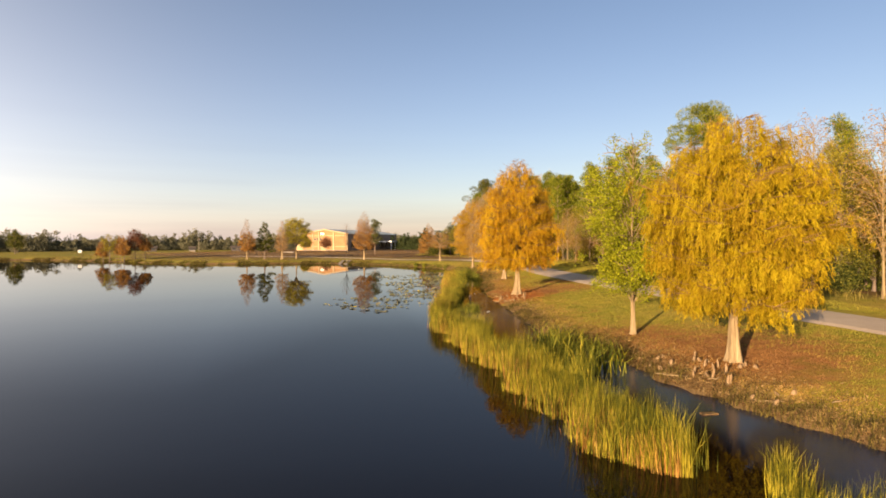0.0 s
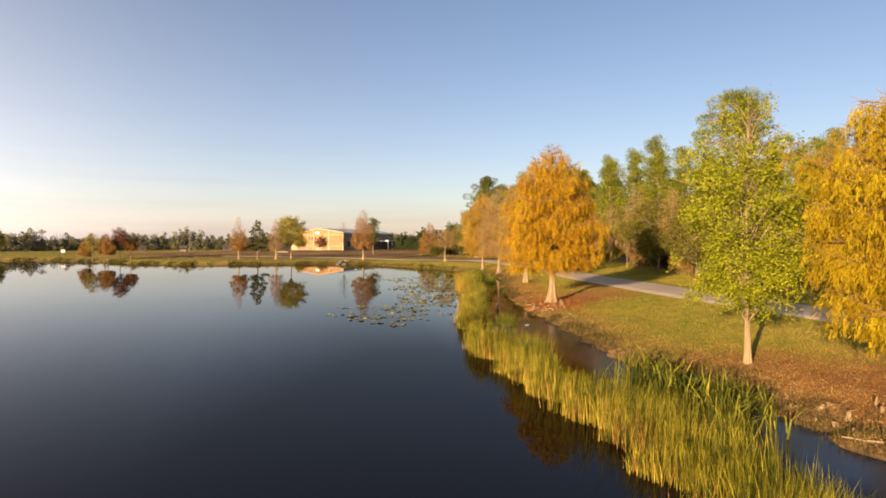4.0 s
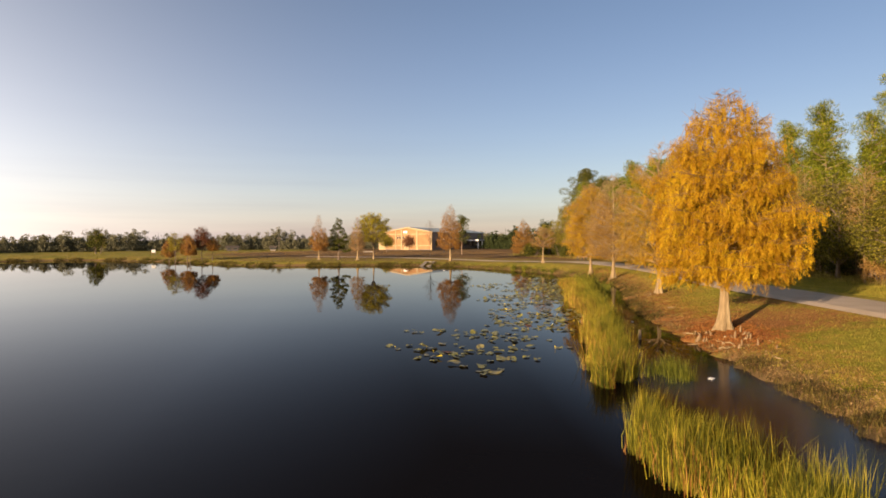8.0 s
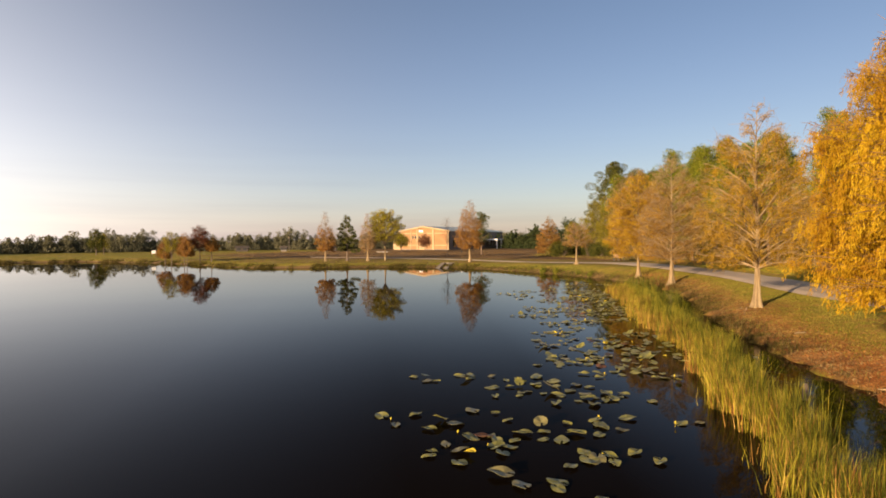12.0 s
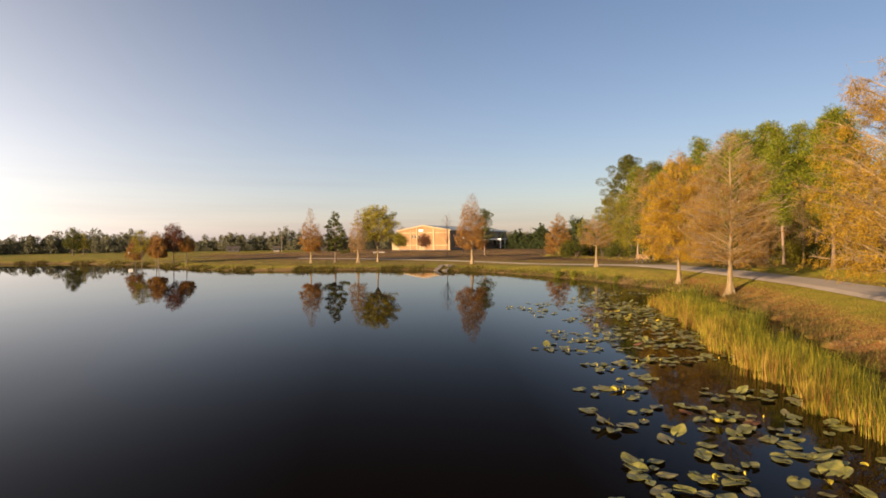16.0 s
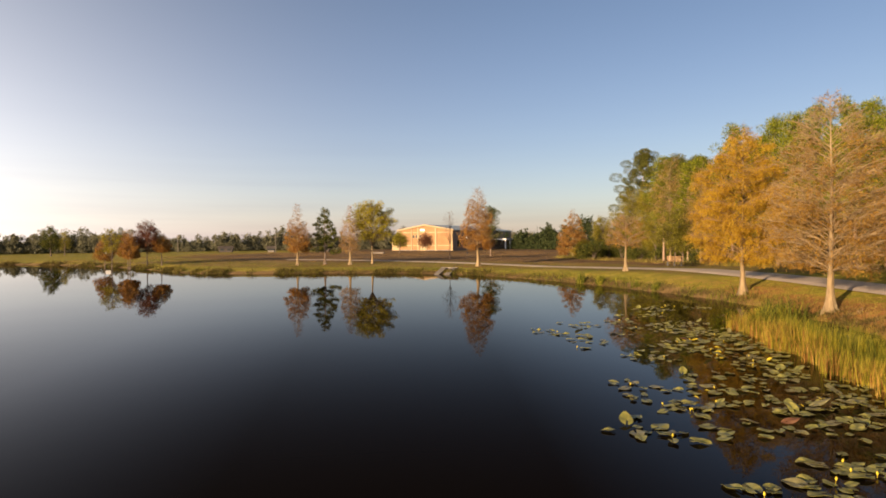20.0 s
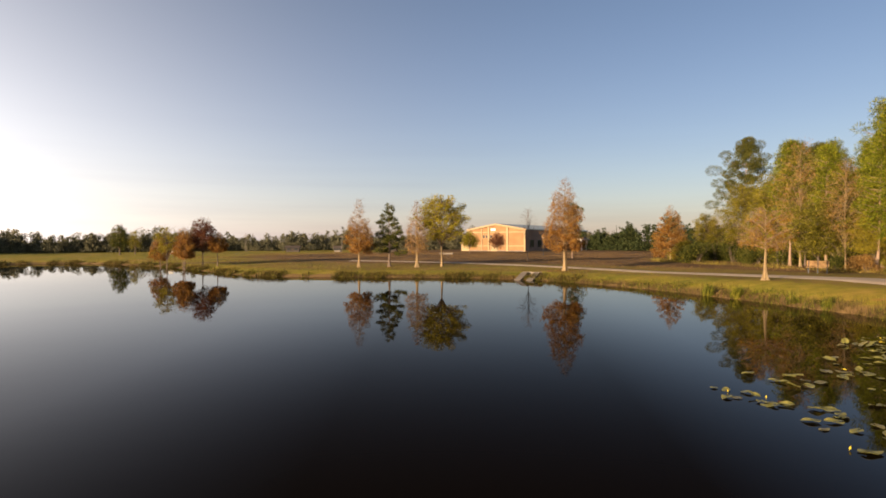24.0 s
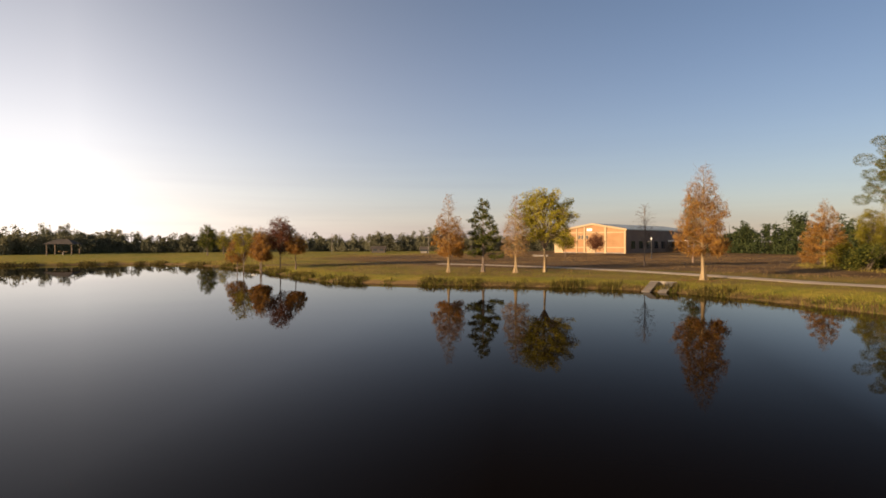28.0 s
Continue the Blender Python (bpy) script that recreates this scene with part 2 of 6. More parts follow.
M_BARK = mat("pale_cypress_bark", [(0.11, 0.072, 0.034), (0.25, 0.175, 0.088), (0.36, 0.275, 0.15)], 0.9, 5.0, 26, 1.0, 0.05, grain=0.12)
M_LIMB = mat("cypress_limb_bark", [(0.15, 0.09, 0.04), (0.27, 0.185, 0.09), (0.38, 0.28, 0.15)], 0.9, 5.0, 26, 0.6, 0.02)
M_PINEBARK = mat("pine_bark", [(0.16, 0.10, 0.06), (0.30, 0.20, 0.13), (0.40, 0.29, 0.20)], 0.9, 4.0, 18, 0.9, 0.04, grain=0.25)
M_DARKBARK = mat("dark_bark", [(0.07, 0.05, 0.035), (0.15, 0.11, 0.08), (0.22, 0.17, 0.12)], 0.9, 2.0, 20, 0.8, 0.03)
M_TWIG = mat("bare_twigs", [(0.20, 0.12, 0.06), (0.32, 0.21, 0.12)], 0.9, 2, 20, 0.3)
M_BROWNTWIG = mat("brown_twigs", [(0.15, 0.08, 0.025), (0.26, 0.155, 0.05)], 0.9, 2, 20, 0.3)
M_KNEE = mat("cypress_knee_bark", [(0.10, 0.055, 0.025), (0.23, 0.145, 0.07), (0.34, 0.24, 0.13)], 0.9, 9, 30, 0.9, 0.03, grain=0.3)
M_PATH = mat("worn_concrete", [(0.40, 0.30, 0.205), (0.48, 0.37, 0.26), (0.56, 0.44, 0.32)], 0.9, 0.6, 14, 0.2)
M_CONCRETE = mat("grey_concrete", [(0.11, 0.09, 0.07), (0.18, 0.15, 0.12), (0.25, 0.215, 0.175)], 0.9, 1.5, 18, 0.3)
M_BENCH = mat("varnished_timber", [(0.36, 0.19, 0.06), (0.48, 0.28, 0.10)], 0.55, 2, 30, 0.2)
M_STEEL = mat("dark_painted_steel", [(0.03, 0.03, 0.03), (0.05, 0.05, 0.05)], 0.5, 4, 40, 0.1)
M_BRICK = mat("tan_brick", [(0.23, 0.118, 0.05), (0.29, 0.155, 0.068), (0.35, 0.19, 0.085)], 0.9, 0.5, 6, 0.2)
M_STUCCO = mat("cream_stucco", [(0.33, 0.235, 0.125), (0.40, 0.295, 0.165)], 0.85, 0.5, 8, 0.2)
M_DARKWALL = mat("grey_brown_wall", [(0.16, 0.12, 0.09), (0.24, 0.18, 0.14)], 0.85, 0.5, 8, 0.2)
M_DIM = mat("dark_weathered_boards", [(0.05, 0.04, 0.032), (0.09, 0.07, 0.055)], 0.9, 0.8, 10, 0.2)
M_ROOF = mat("pale_metal_roof", [(0.40, 0.42, 0.36), (0.52, 0.54, 0.48)], 0.5, 0.4, 6, 0.1)
M_WHITE = mat("white_paint", [(0.68, 0.66, 0.62), (0.80, 0.78, 0.74)], 0.6, 2, 20, 0.1)
M_GLASS = mat("dark_window_glass", [(0.02, 0.025, 0.03), (0.03, 0.035, 0.04)], 0.08, 1, 4, 0, spec=0.6)


def ground_material():
    """Lawn, dormant field, bare bank and needle litter, mixed by the shares stored on the ground mesh."""
    m = bpy.data.materials.new("parkland_ground")
    m.use_nodes = True
    n, l = m.node_tree.nodes, m.node_tree.links
    b = n["Principled BSDF"]
    b.inputs["Roughness"].default_value, b.inputs["Specular IOR Level"].default_value = 0.95, 0.1
    tc = n.new("ShaderNodeTexCoord")

    def noise_tex(s, d=4):
        k = n.new("ShaderNodeTexNoise")
        k.inputs["Scale"].default_value, k.inputs["Detail"].default_value = s, d
        l.new(tc.outputs["Object"], k.inputs["Vector"])
        return k.outputs[0]

    def ramp(v, stops):
        k = n.new("ShaderNodeValToRGB")
        for i, (p, col) in enumerate(stops):
            e = k.color_ramp.elements[i] if i < 2 else k.color_ramp.elements.new(p)
            e.position, e.color = p, (*col, 1)
        l.new(v, k.inputs[0])
        return k.outputs[0]

    def mix(f, x, y):
        k = n.new("ShaderNodeMix")
        k.data_type = "RGBA"
        l.new(f, k.inputs[0])
        l.new(x, k.inputs[6])
        l.new(y, k.inputs[7])
        return k.outputs[2]

    def share(name, jitter):
        k = n.new("ShaderNodeAttribute")
        k.attribute_name = name
        s = n.new("ShaderNodeMath")
        s.operation = "MULTIPLY_ADD"
        l.new(jitter, s.inputs[0])
        s.inputs[1].default_value = 0.9
        a = n.new("ShaderNodeMath")
        a.operation, a.inputs[1].default_value = "SUBTRACT", 0.45
        l.new(k.outputs["Fac"], a.inputs[0])
        l.new(a.outputs[0], s.inputs[2])
        mr = n.new("ShaderNodeMapRange")
        mr.inputs[1].default_value, mr.inputs[2].default_value = 0.3, 0.7
        l.new(s.outputs[0], mr.inputs[0])
        return mr.outputs[0]

    big, mid, fine = noise_tex(0.22), noise_tex(1.6), noise_tex(22, 6)
    lawn = mix(fine, ramp(big, [(0.34, (0.19, 0.20, 0.015)), (0.54, (0.32, 0.255, 0.028)), (0.72, (0.44, 0.265, 0.06))]),
               ramp(mid, [(0.3, (0.15, 0.135, 0.013)), (0.7, (0.40, 0.27, 0.055))]))
    field = mix(fine, ramp(big, [(0.35, (0.085, 0.046, 0.020)), (0.65, (0.25, 0.15, 0.056))]), ramp(mid, [(0.3, (0.07, 0.038, 0.018)), (0.7, (0.24, 0.145, 0.058))]))
    mud = mix(fine, ramp(mid, [(0.3, (0.085, 0.048, 0.020)), (0.7, (0.25, 0.155, 0.062))]), ramp(big, [(0.3, (0.12, 0.07, 0.028)), (0.7, (0.29, 0.19, 0.08))]))
    litter = mix(fine, ramp(mid, [(0.3, (0.17, 0.075, 0.024)), (0.7, (0.38, 0.18, 0.055))]), ramp(big, [(0.3, (0.25, 0.105, 0.03)), (0.7, (0.40, 0.20, 0.06))]))
    col = mix(share("field", mid), lawn, field)
    col = mix(share("litter", mid), col, litter)
    col = mix(share("mud", mid), col, mud)
    l.new(col, b.inputs["Base Color"])
    bp = n.new("ShaderNodeBump")
    bp.inputs["Strength"].default_value, bp.inputs["Distance"].default_value = 0.8, 0.06
    l.new(fine, bp.inputs["Height"])
    l.new(bp.outputs[0], b.inputs["Normal"])
    return m


def water_material():
    m = bpy.data.materials.new("still_dark_water")
    m.use_nodes = True
    n, l = m.node_tree.nodes, m.node_tree.links
    n.remove(n["Principled BSDF"])
    deep, gloss, mx = n.new("ShaderNodeBsdfDiffuse"), n.new("ShaderNodeBsdfGlossy"), n.new("ShaderNodeMixShader")
    fr = n.new("ShaderNodeFresnel")
    fr.inputs["IOR"].default_value = 1.333

    def calc(op, p, q):
        k = n.new("ShaderNodeMath")
        k.operation = op
        for i, v in enumerate((p, q)):
            if isinstance(v, float):
                k.inputs[i].default_value = v
            else:
                l.new(v, k.inputs[i])
        return k.outputs[0]

    # a clear sheen at a flat angle that dies away quickly as one looks down into the dark water;
    # in the cove behind the reeds and towards the pond's sides extra sheen is painted in by position
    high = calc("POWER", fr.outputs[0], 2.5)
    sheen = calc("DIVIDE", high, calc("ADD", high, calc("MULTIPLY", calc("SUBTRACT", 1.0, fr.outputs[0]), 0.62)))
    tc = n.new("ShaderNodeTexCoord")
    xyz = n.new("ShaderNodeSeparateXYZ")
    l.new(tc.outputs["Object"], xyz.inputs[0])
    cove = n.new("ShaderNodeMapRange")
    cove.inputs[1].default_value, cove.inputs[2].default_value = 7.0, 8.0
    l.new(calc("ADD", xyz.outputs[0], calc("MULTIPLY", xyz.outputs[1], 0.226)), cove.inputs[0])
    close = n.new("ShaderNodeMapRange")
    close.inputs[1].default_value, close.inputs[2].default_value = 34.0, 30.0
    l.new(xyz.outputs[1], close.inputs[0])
    painted_sheen = calc("MULTIPLY", cove.outputs[0], close.outputs[0])
    # blue-grey like sky sheen is put into the cove's own colour
    cove_tint = n.new("ShaderNodeMix")
    cove_tint.data_type = "RGBA"
    cove_tint.inputs[6].default_value, cove_tint.inputs[7].default_value = (0.006, 0.0038, 0.002, 1), (0.020, 0.027, 0.046, 1)
    l.new(painted_sheen, cove_tint.inputs[0])
    l.new(cove_tint.outputs[2], deep.inputs["Color"])
    l.new(calc("ADD", calc("MULTIPLY", painted_sheen, 0.16), 0.012), gloss.inputs["Roughness"])
    # masks set by the camera's line paint brighter reflections beside it and southward
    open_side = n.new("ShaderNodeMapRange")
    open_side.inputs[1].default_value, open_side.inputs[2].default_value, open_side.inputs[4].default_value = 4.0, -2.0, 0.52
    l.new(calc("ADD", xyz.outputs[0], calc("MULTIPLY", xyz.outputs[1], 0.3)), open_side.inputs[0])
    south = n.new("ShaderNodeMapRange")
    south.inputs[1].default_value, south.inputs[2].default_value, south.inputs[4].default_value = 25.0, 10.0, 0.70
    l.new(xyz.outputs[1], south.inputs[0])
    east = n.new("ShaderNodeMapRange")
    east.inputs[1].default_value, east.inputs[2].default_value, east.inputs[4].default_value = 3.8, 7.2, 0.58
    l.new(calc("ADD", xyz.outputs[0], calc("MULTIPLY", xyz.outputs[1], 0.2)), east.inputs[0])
    painted_sheen = calc("MAXIMUM", calc("MAXIMUM", painted_sheen, east.outputs[0]), calc("MAXIMUM", open_side.outputs[0], south.outputs[0]))
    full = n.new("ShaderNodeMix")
    l.new(painted_sheen, full.inputs[0])
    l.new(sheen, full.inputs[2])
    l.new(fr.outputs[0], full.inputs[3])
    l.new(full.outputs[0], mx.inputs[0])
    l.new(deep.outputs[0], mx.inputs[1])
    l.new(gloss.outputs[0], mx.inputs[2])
    l.new(mx.outputs[0], n["Material Output"].inputs[0])
    k = n.new("ShaderNodeTexNoise")
    k.inputs["Scale"].default_value, k.inputs["Detail"].default_value = 1.2, 2
    l.new(tc.outputs["Object"], k.inputs["Vector"])
    bp = n.new("ShaderNodeBump")
    bp.inputs["Strength"].default_value, bp.inputs["Distance"].default_value = 0.05, 0.02
    l.new(k.outputs[0], bp.inputs["Height"])
    for q in (gloss, fr):
        l.new(bp.outputs[0], q.inputs["Normal"])
    return m


# ---- mesh helpers ----
class Geo:
    """Gathers corners and faces of four corners for one mesh."""

    def __init__(self):
        self.v, self.q, self.n = [], [], 0

    def add(self, v, q):
        self.v.append(np.asarray(v, float).reshape(-1, 3))
        self.q.append(np.asarray(q, int).reshape(-1, 4) + self.n)
        self.n += len(self.v[-1])

    def mesh(self, name, material, smooth=False):
        v, q = np.concatenate(self.v), np.concatenate(self.q)
        me = bpy.data.meshes.new(name)
        me.vertices.add(len(v))
        me.vertices.foreach_set("co", v.ravel())
        me.loops.add(q.size)
        me.loops.foreach_set("vertex_index", q.ravel())
        me.polygons.add(len(q))
        me.polygons.foreach_set("loop_start", np.arange(0, q.size, 4))
        me.update(calc_edges=True)
        me.polygons.foreach_set("use_smooth", np.full(len(q), smooth))
        me.materials.append(material)
        return me


def part(name, data, parent=None, label="", at=(0, 0, 0)):
    ob = new(name, data)
    ob.location = at
    ob.parent = parent
    return tagged(ob, label) if label else ob


def empty(name, x, y, z, label, category, group="", turn=0.0):
    ob = new(name)
    ob.empty_display_size = 0.2
    ob.location, ob.rotation_euler = (x, y, z), (0, 0, turn)
    return tagged(ob, label, category, group)


def unit(a):
    return a / np.maximum(np.linalg.norm(a, axis=-1, keepdims=True), 1e-9)


def tube(g, pts, radii, sides=7, wobble=None):
    pts, radii = np.asarray(pts, float), np.asarray(radii, float)
    k = len(pts)
    t = unit(np.gradient(pts, axis=0))
    ref = np.where(np.abs(t[:, 2:]) > 0.9, [[1.0, 0, 0]], [[0, 0, 1.0]])
    a = unit(np.cross(t, ref))
    b = np.cross(t, a)
    ang = np.linspace(0, 2 * math.pi, sides, endpoint=False)
    rr = radii[:, None] * (np.ones((k, sides)) if wobble is None else wobble)
    v = pts[:, None] + rr[..., None] * (np.cos(ang)[None, :, None] * a[:, None] + np.sin(ang)[None, :, None] * b[:, None])
    i, j = np.meshgrid(np.arange(k - 1), np.arange(sides), indexing="ij")
    jn = (j + 1) % sides
    g.add(v, np.stack([i * sides + j, i * sides + jn, (i + 1) * sides + jn, (i + 1) * sides + j], -1))


def blades(g, c, d, length, width, rng, face=None):
    """Leaves: one four-cornered face each, from c along d; face is the way they turn their flat side, where leaves of a spray share it."""
    c, d = np.asarray(c, float), unit(np.asarray(d, float))
    m = len(c)
    s = unit(np.cross(d, rng.normal(size=(m, 3)) if face is None else face))
    length, width = np.broadcast_to(length, m)[:, None], np.broadcast_to(width, m)[:, None]
    mid = c + d * length * 0.45
    v = np.stack([c, mid + s * width / 2, c + d * length, mid - s * width / 2], 1)
    g.add(v, np.arange(4 * m).reshape(m, 4))


def box(g, x0, y0, z0, x1, y1, z1, m=None):
    v = np.array([[x, y, z] for z in (z0, z1) for x, y in ((x0, y0), (x1, y0), (x1, y1), (x0, y1))], float)
    if m is not None:
        v = np.array([tuple(m @ Vector(p)) for p in v])
    g.add(v, [(3, 2, 1, 0), (4, 5, 6, 7), (0, 1, 5, 4), (1, 2, 6, 5), (2, 3, 7, 6), (3, 0, 4, 7)])


def boxed(name, x0, y0, z0, x1, y1, z1, material, bevel=0.0):
    g = Geo()
    box(g, x0, y0, z0, x1, y1, z1)
    me = g.mesh(name, material)
    if bevel:
        bm = bmesh.new()
        bm.from_mesh(me)
        bmesh.ops.bevel(bm, geom=bm.edges[:], offset=bevel, segments=2, affect="EDGES")
        bm.to_mesh(me)
        bm.free()
    return me


# ---- the lie of the land ----
BANK = [(14, -60), (11, -10), (9.2, 4), (7.5, 10.4), (6.3, 13.1), (5.6, 15), (5.3, 18), (4.5, 20.5), (3.8, 23), (3.7, 27), (3.5, 31), (3.2, 35.5), (2.9, 40),
        (2.9, 46), (3.3, 51), (4.0, 56), (4.3, 61), (4.0, 66), (3.2, 70.5), (1.4, 75), (-1.0, 79.5), (-4.5, 85), (-8.5, 90), (-12.5, 93.6), (-16, 95.5), (-20, 96.4),
        (-25, 96.2), (-31, 95.2), (-37, 94.8), (-41, 95), (-45, 98), (-50, 101.5), (-63, 111), (-80, 118), (-89, 117), (-97, 109), (-112, 92), (-128, 60), (-135, 0), (-110, -60)]
WAY = [(20.5, -40), (17.0, 2), (14.6, 18), (13.7, 22), (11.3, 38), (10.7, 46), (10.0, 58), (9.3, 66), (8.2, 74), (6.0, 81.5), (3.2, 87), (-0.5, 92), (-4.5, 97),
       (-9.5, 102), (-17, 108.0), (-26, 112.5), (-40, 116.5)]


def smooth_line(pts, times=3):
    p = np.array(pts, float)
    for _ in range(times):
        q = np.empty((2 * len(p) - 2, 2))
        q[0::2], q[1::2] = 0.75 * p[:-1] + 0.25 * p[1:], 0.25 * p[:-1] + 0.75 * p[1:]
        p = np.vstack([p[:1], q, p[-1:]])
    return p


SHORE, PATHLINE = smooth_line(BANK, 2), smooth_line(WAY, 2)
LAKE = np.vstack([SHORE, SHORE[:1]])


def line_distance(x, y, line):
    best = np.full(x.shape, 1e9)
    for (ax, ay), (bx, by) in zip(line[:-1], line[1:]):
        dx, dy = bx - ax, by - ay
        t = np.clip(((x - ax) * dx + (y - ay) * dy) / (dx * dx + dy * dy), 0, 1)
        best = np.minimum(best, np.hypot(x - ax - t * dx, y - ay - t * dy))
    return best


def in_lake(x, y):
    odd = np.zeros(x.shape, bool)
    for (ax, ay), (bx, by) in zip(LAKE[:-1], LAKE[1:]):
        if ay != by:
            odd ^= ((ay > y) != (by > y)) & (x < (bx - ax) * (y - ay) / (by - ay) + ax)
    return odd


def ripple(x, y):
    return 0.5 * np.sin(x * 0.9 + 1.7 * np.sin(y * 0.37)) * np.sin(y * 0.8 + 1.3 * np.sin(x * 0.53)) + 0.3 * np.sin(x * 2.3 + y * 1.7) * np.sin(y * 2.9 - x * 1.1)


def land(x, y):
    """Height of the ground: the lake bed, a short bank, a lawn that rises slowly."""
    x, y = np.asarray(x, float), np.asarray(y, float)
    d = line_distance(x, y, LAKE)
    d = np.where(in_lake(x, y), -d, d)
    up = 0.36 * (1 - np.exp(-np.maximum(d, 0) / 1.1)) + 0.5 * (1 - np.exp(-np.maximum(d, 0) / 14.0))
    down = -0.7 * (1 - np.exp(np.minimum(d, 0) / 1.2))
    way = np.clip(1 - (line_distance(x, y, PATHLINE) - 1.5) / 1.5, 0, 1)
    up = up - 0.45 * np.clip((d - 25) / 40, 0, 1)
    mid = np.clip((y - 42) / 10, 0, 1)
    swell = 0.26 * (1 - mid) * np.clip((d - 3) / 4, 0, 1) + 0.22 * mid * (1 - np.exp(-np.maximum(d, 0) / 2.5))
    swell = swell + 0.2 * np.clip((y - 54) / 10, 0, 1) * (1 - np.exp(-np.maximum(d, 0) / 1.5))
    up = up + swell * np.clip((98 - y) / 14, 0, 1)
    rough = 0.05 * ripple(x, y) * np.clip(np.abs(d) / 0.8, 0.5, 1) * (1 - way)
    rim = 0.05 * np.exp(-(d / 1.3) ** 2) * (np.sin(x * 2.1 + y * 2.6) + np.sin(y * 4.3 - x * 1.7) + 0.6 * np.sin(y * 7.7 + x * 3))
    return np.where(d > 0, up, down) + rough + np.where(x > -20, rim, 0.5 * rim)


def land1(x, y):
    return float(land(np.array([x]), np.array([y]))[0])


def steps(*spans):
    out = []
    for a, b, s in spans:
        out.append(np.arange(a, b, s))
    return np.concatenate(out)


XS = np.concatenate([[-3000, -1800, -1000, -600, -400, -300, -240], steps((-200, -110, 6), (-110, -20, 2.0), (-20, 0, 0.6), (0, 9, 0.25), (9, 24, 0.5), (24, 60, 2.0), (60, 140, 8)), [140, 200, 300, 500, 900, 1600, 3000]])
YS = np.concatenate([[-2000, -900, -400, -200, -120], steps((-80, -4, 4), (-4, 84, 0.3), (84, 125, 0.8), (125, 200, 4)), [200, 230, 270, 330, 420, 600, 1000, 1800, 4000]])
gx, gy = np.meshgrid(XS, YS, indexing="ij")
gz = land(gx, gy)
ny = len(YS)
ii, jj = np.meshgrid(np.arange(len(XS) - 1), np.arange(ny - 1), indexing="ij")
g = Geo()
g.add(np.stack([gx, gy, gz], -1), np.stack([ii * ny + jj, (ii + 1) * ny + jj, (ii + 1) * ny + jj + 1, ii * ny + jj + 1], -1))
ground_mesh = g.mesh("ground", ground_material(), True)
shore_d = line_distance(gx, gy, LAKE)
shore_d = np.where(in_lake(gx, gy), -shore_d, shore_d)
field = np.clip((shore_d - 11) / 6, 0, 1) * np.clip((gy - 80) / 12, 0, 1)
field = np.maximum(field, 0.52 * np.clip((shore_d - 2.2) / 2, 0, 1) * np.clip((gy - 68) / 14, 0, 1))
field = np.maximum(field, 0.75 * np.clip((gx - 17) / 4, 0, 1))
field *= np.clip((gx + 78) / 22, 0.15, 1)
SHED = ((7.4, 17.4, 5.0, 0.95), (6.4, 20.6, 3.2, 0.75), (3.9, 36.2, 2.8, 0.95), (7.0, 39.0, 4.4, 0.8), (5.0, 50.3, 3.0, 0.55), (4.6, 64.8, 3.2, 0.6), (3.6, 72, 3.5, 0.65), (-12.9, 100, 3.0, 0.5), (8.5, 44, 3.4, 0.65))


def shed_share(x, y):
    """How thickly fallen needles lie round the trees that shed them."""
    return np.max([amount * np.clip(1.25 - np.hypot(x - tx, y - ty) / tr, 0, 1) for tx, ty, tr, amount in SHED], axis=0)


litter = shed_share(gx, gy)
drift = 0.34 * np.clip(1.4 - np.abs(shore_d - 2.0) / 2.2, 0, 1) * np.where((gy < 78) & (gy > -10), 1.0, 0.0)
strip = 0.85 * np.clip(1.35 - np.abs(shore_d - 0.9) / 1.25, 0, 1) * np.clip((gy - 32.5) / 2.5, 0, 1) * np.clip((74 - gy) / 6, 0, 1)
litter = np.maximum(litter, np.maximum(drift, strip))
mud = np.clip(1.05 - (shore_d - 0.1) / 1.3, 0, 1)
mud *= 1 - 0.8 * np.clip((gy - 32.5) / 2.5, 0, 1) * np.clip((74 - gy) / 6, 0, 1)
# band across the field in the bank's mud colour
FIELD_BAND = smooth_line([(-72, 113), (-60, 112.5), (-50, 114), (-40, 118.5), (-28, 123.5), (-16, 128)], 2)
mud = np.maximum(mud, 0.95 * np.clip(1.5 - line_distance(gx, gy, FIELD_BAND) / 1.7, 0, 1))
for key, val in (("field", field), ("litter", litter), ("mud", mud)):
    at = ground_mesh.attributes.new(key, "FLOAT", "POINT")
    at.data.foreach_set("value", val.ravel())
ground = tagged(new("ground", ground_mesh), "mown lawn, dormant brown field and muddy bank", "ground", kind="structure")

g = Geo()
g.add([(-150, -90, 0), (30, -90, 0), (30, 135, 0), (-150, 135, 0)], [(0, 1, 2, 3)])
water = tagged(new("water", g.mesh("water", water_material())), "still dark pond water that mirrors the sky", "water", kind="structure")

# the walking path: a thin slab that follows the ground
g = Geo()
along = np.gradient(PATHLINE, axis=0)
side = np.stack([along[:, 1], -along[:, 0]], 1) / np.linalg.norm(along, axis=1)[:, None]
prof = []
for off, dz in ((-1.7, -0.06), (-1.3, 0.016), (-0.5, 0.03), (0.5, 0.03), (1.3, 0.016), (1.7, -0.06)):
    p = PATHLINE + side * (off * np.interp(PATHLINE[:, 1], [30, 50, 80, 100], [1.1, 1.3, 1.25, 0.66]))[:, None]
    prof.append(np.stack([p[:, 0], p[:, 1], land(PATHLINE[:, 0], PATHLINE[:, 1]) + dz], 1))
prof = np.array(prof)
k = prof.shape[1]
a, b = np.meshgrid(np.arange(5), np.arange(k - 1), indexing="ij")
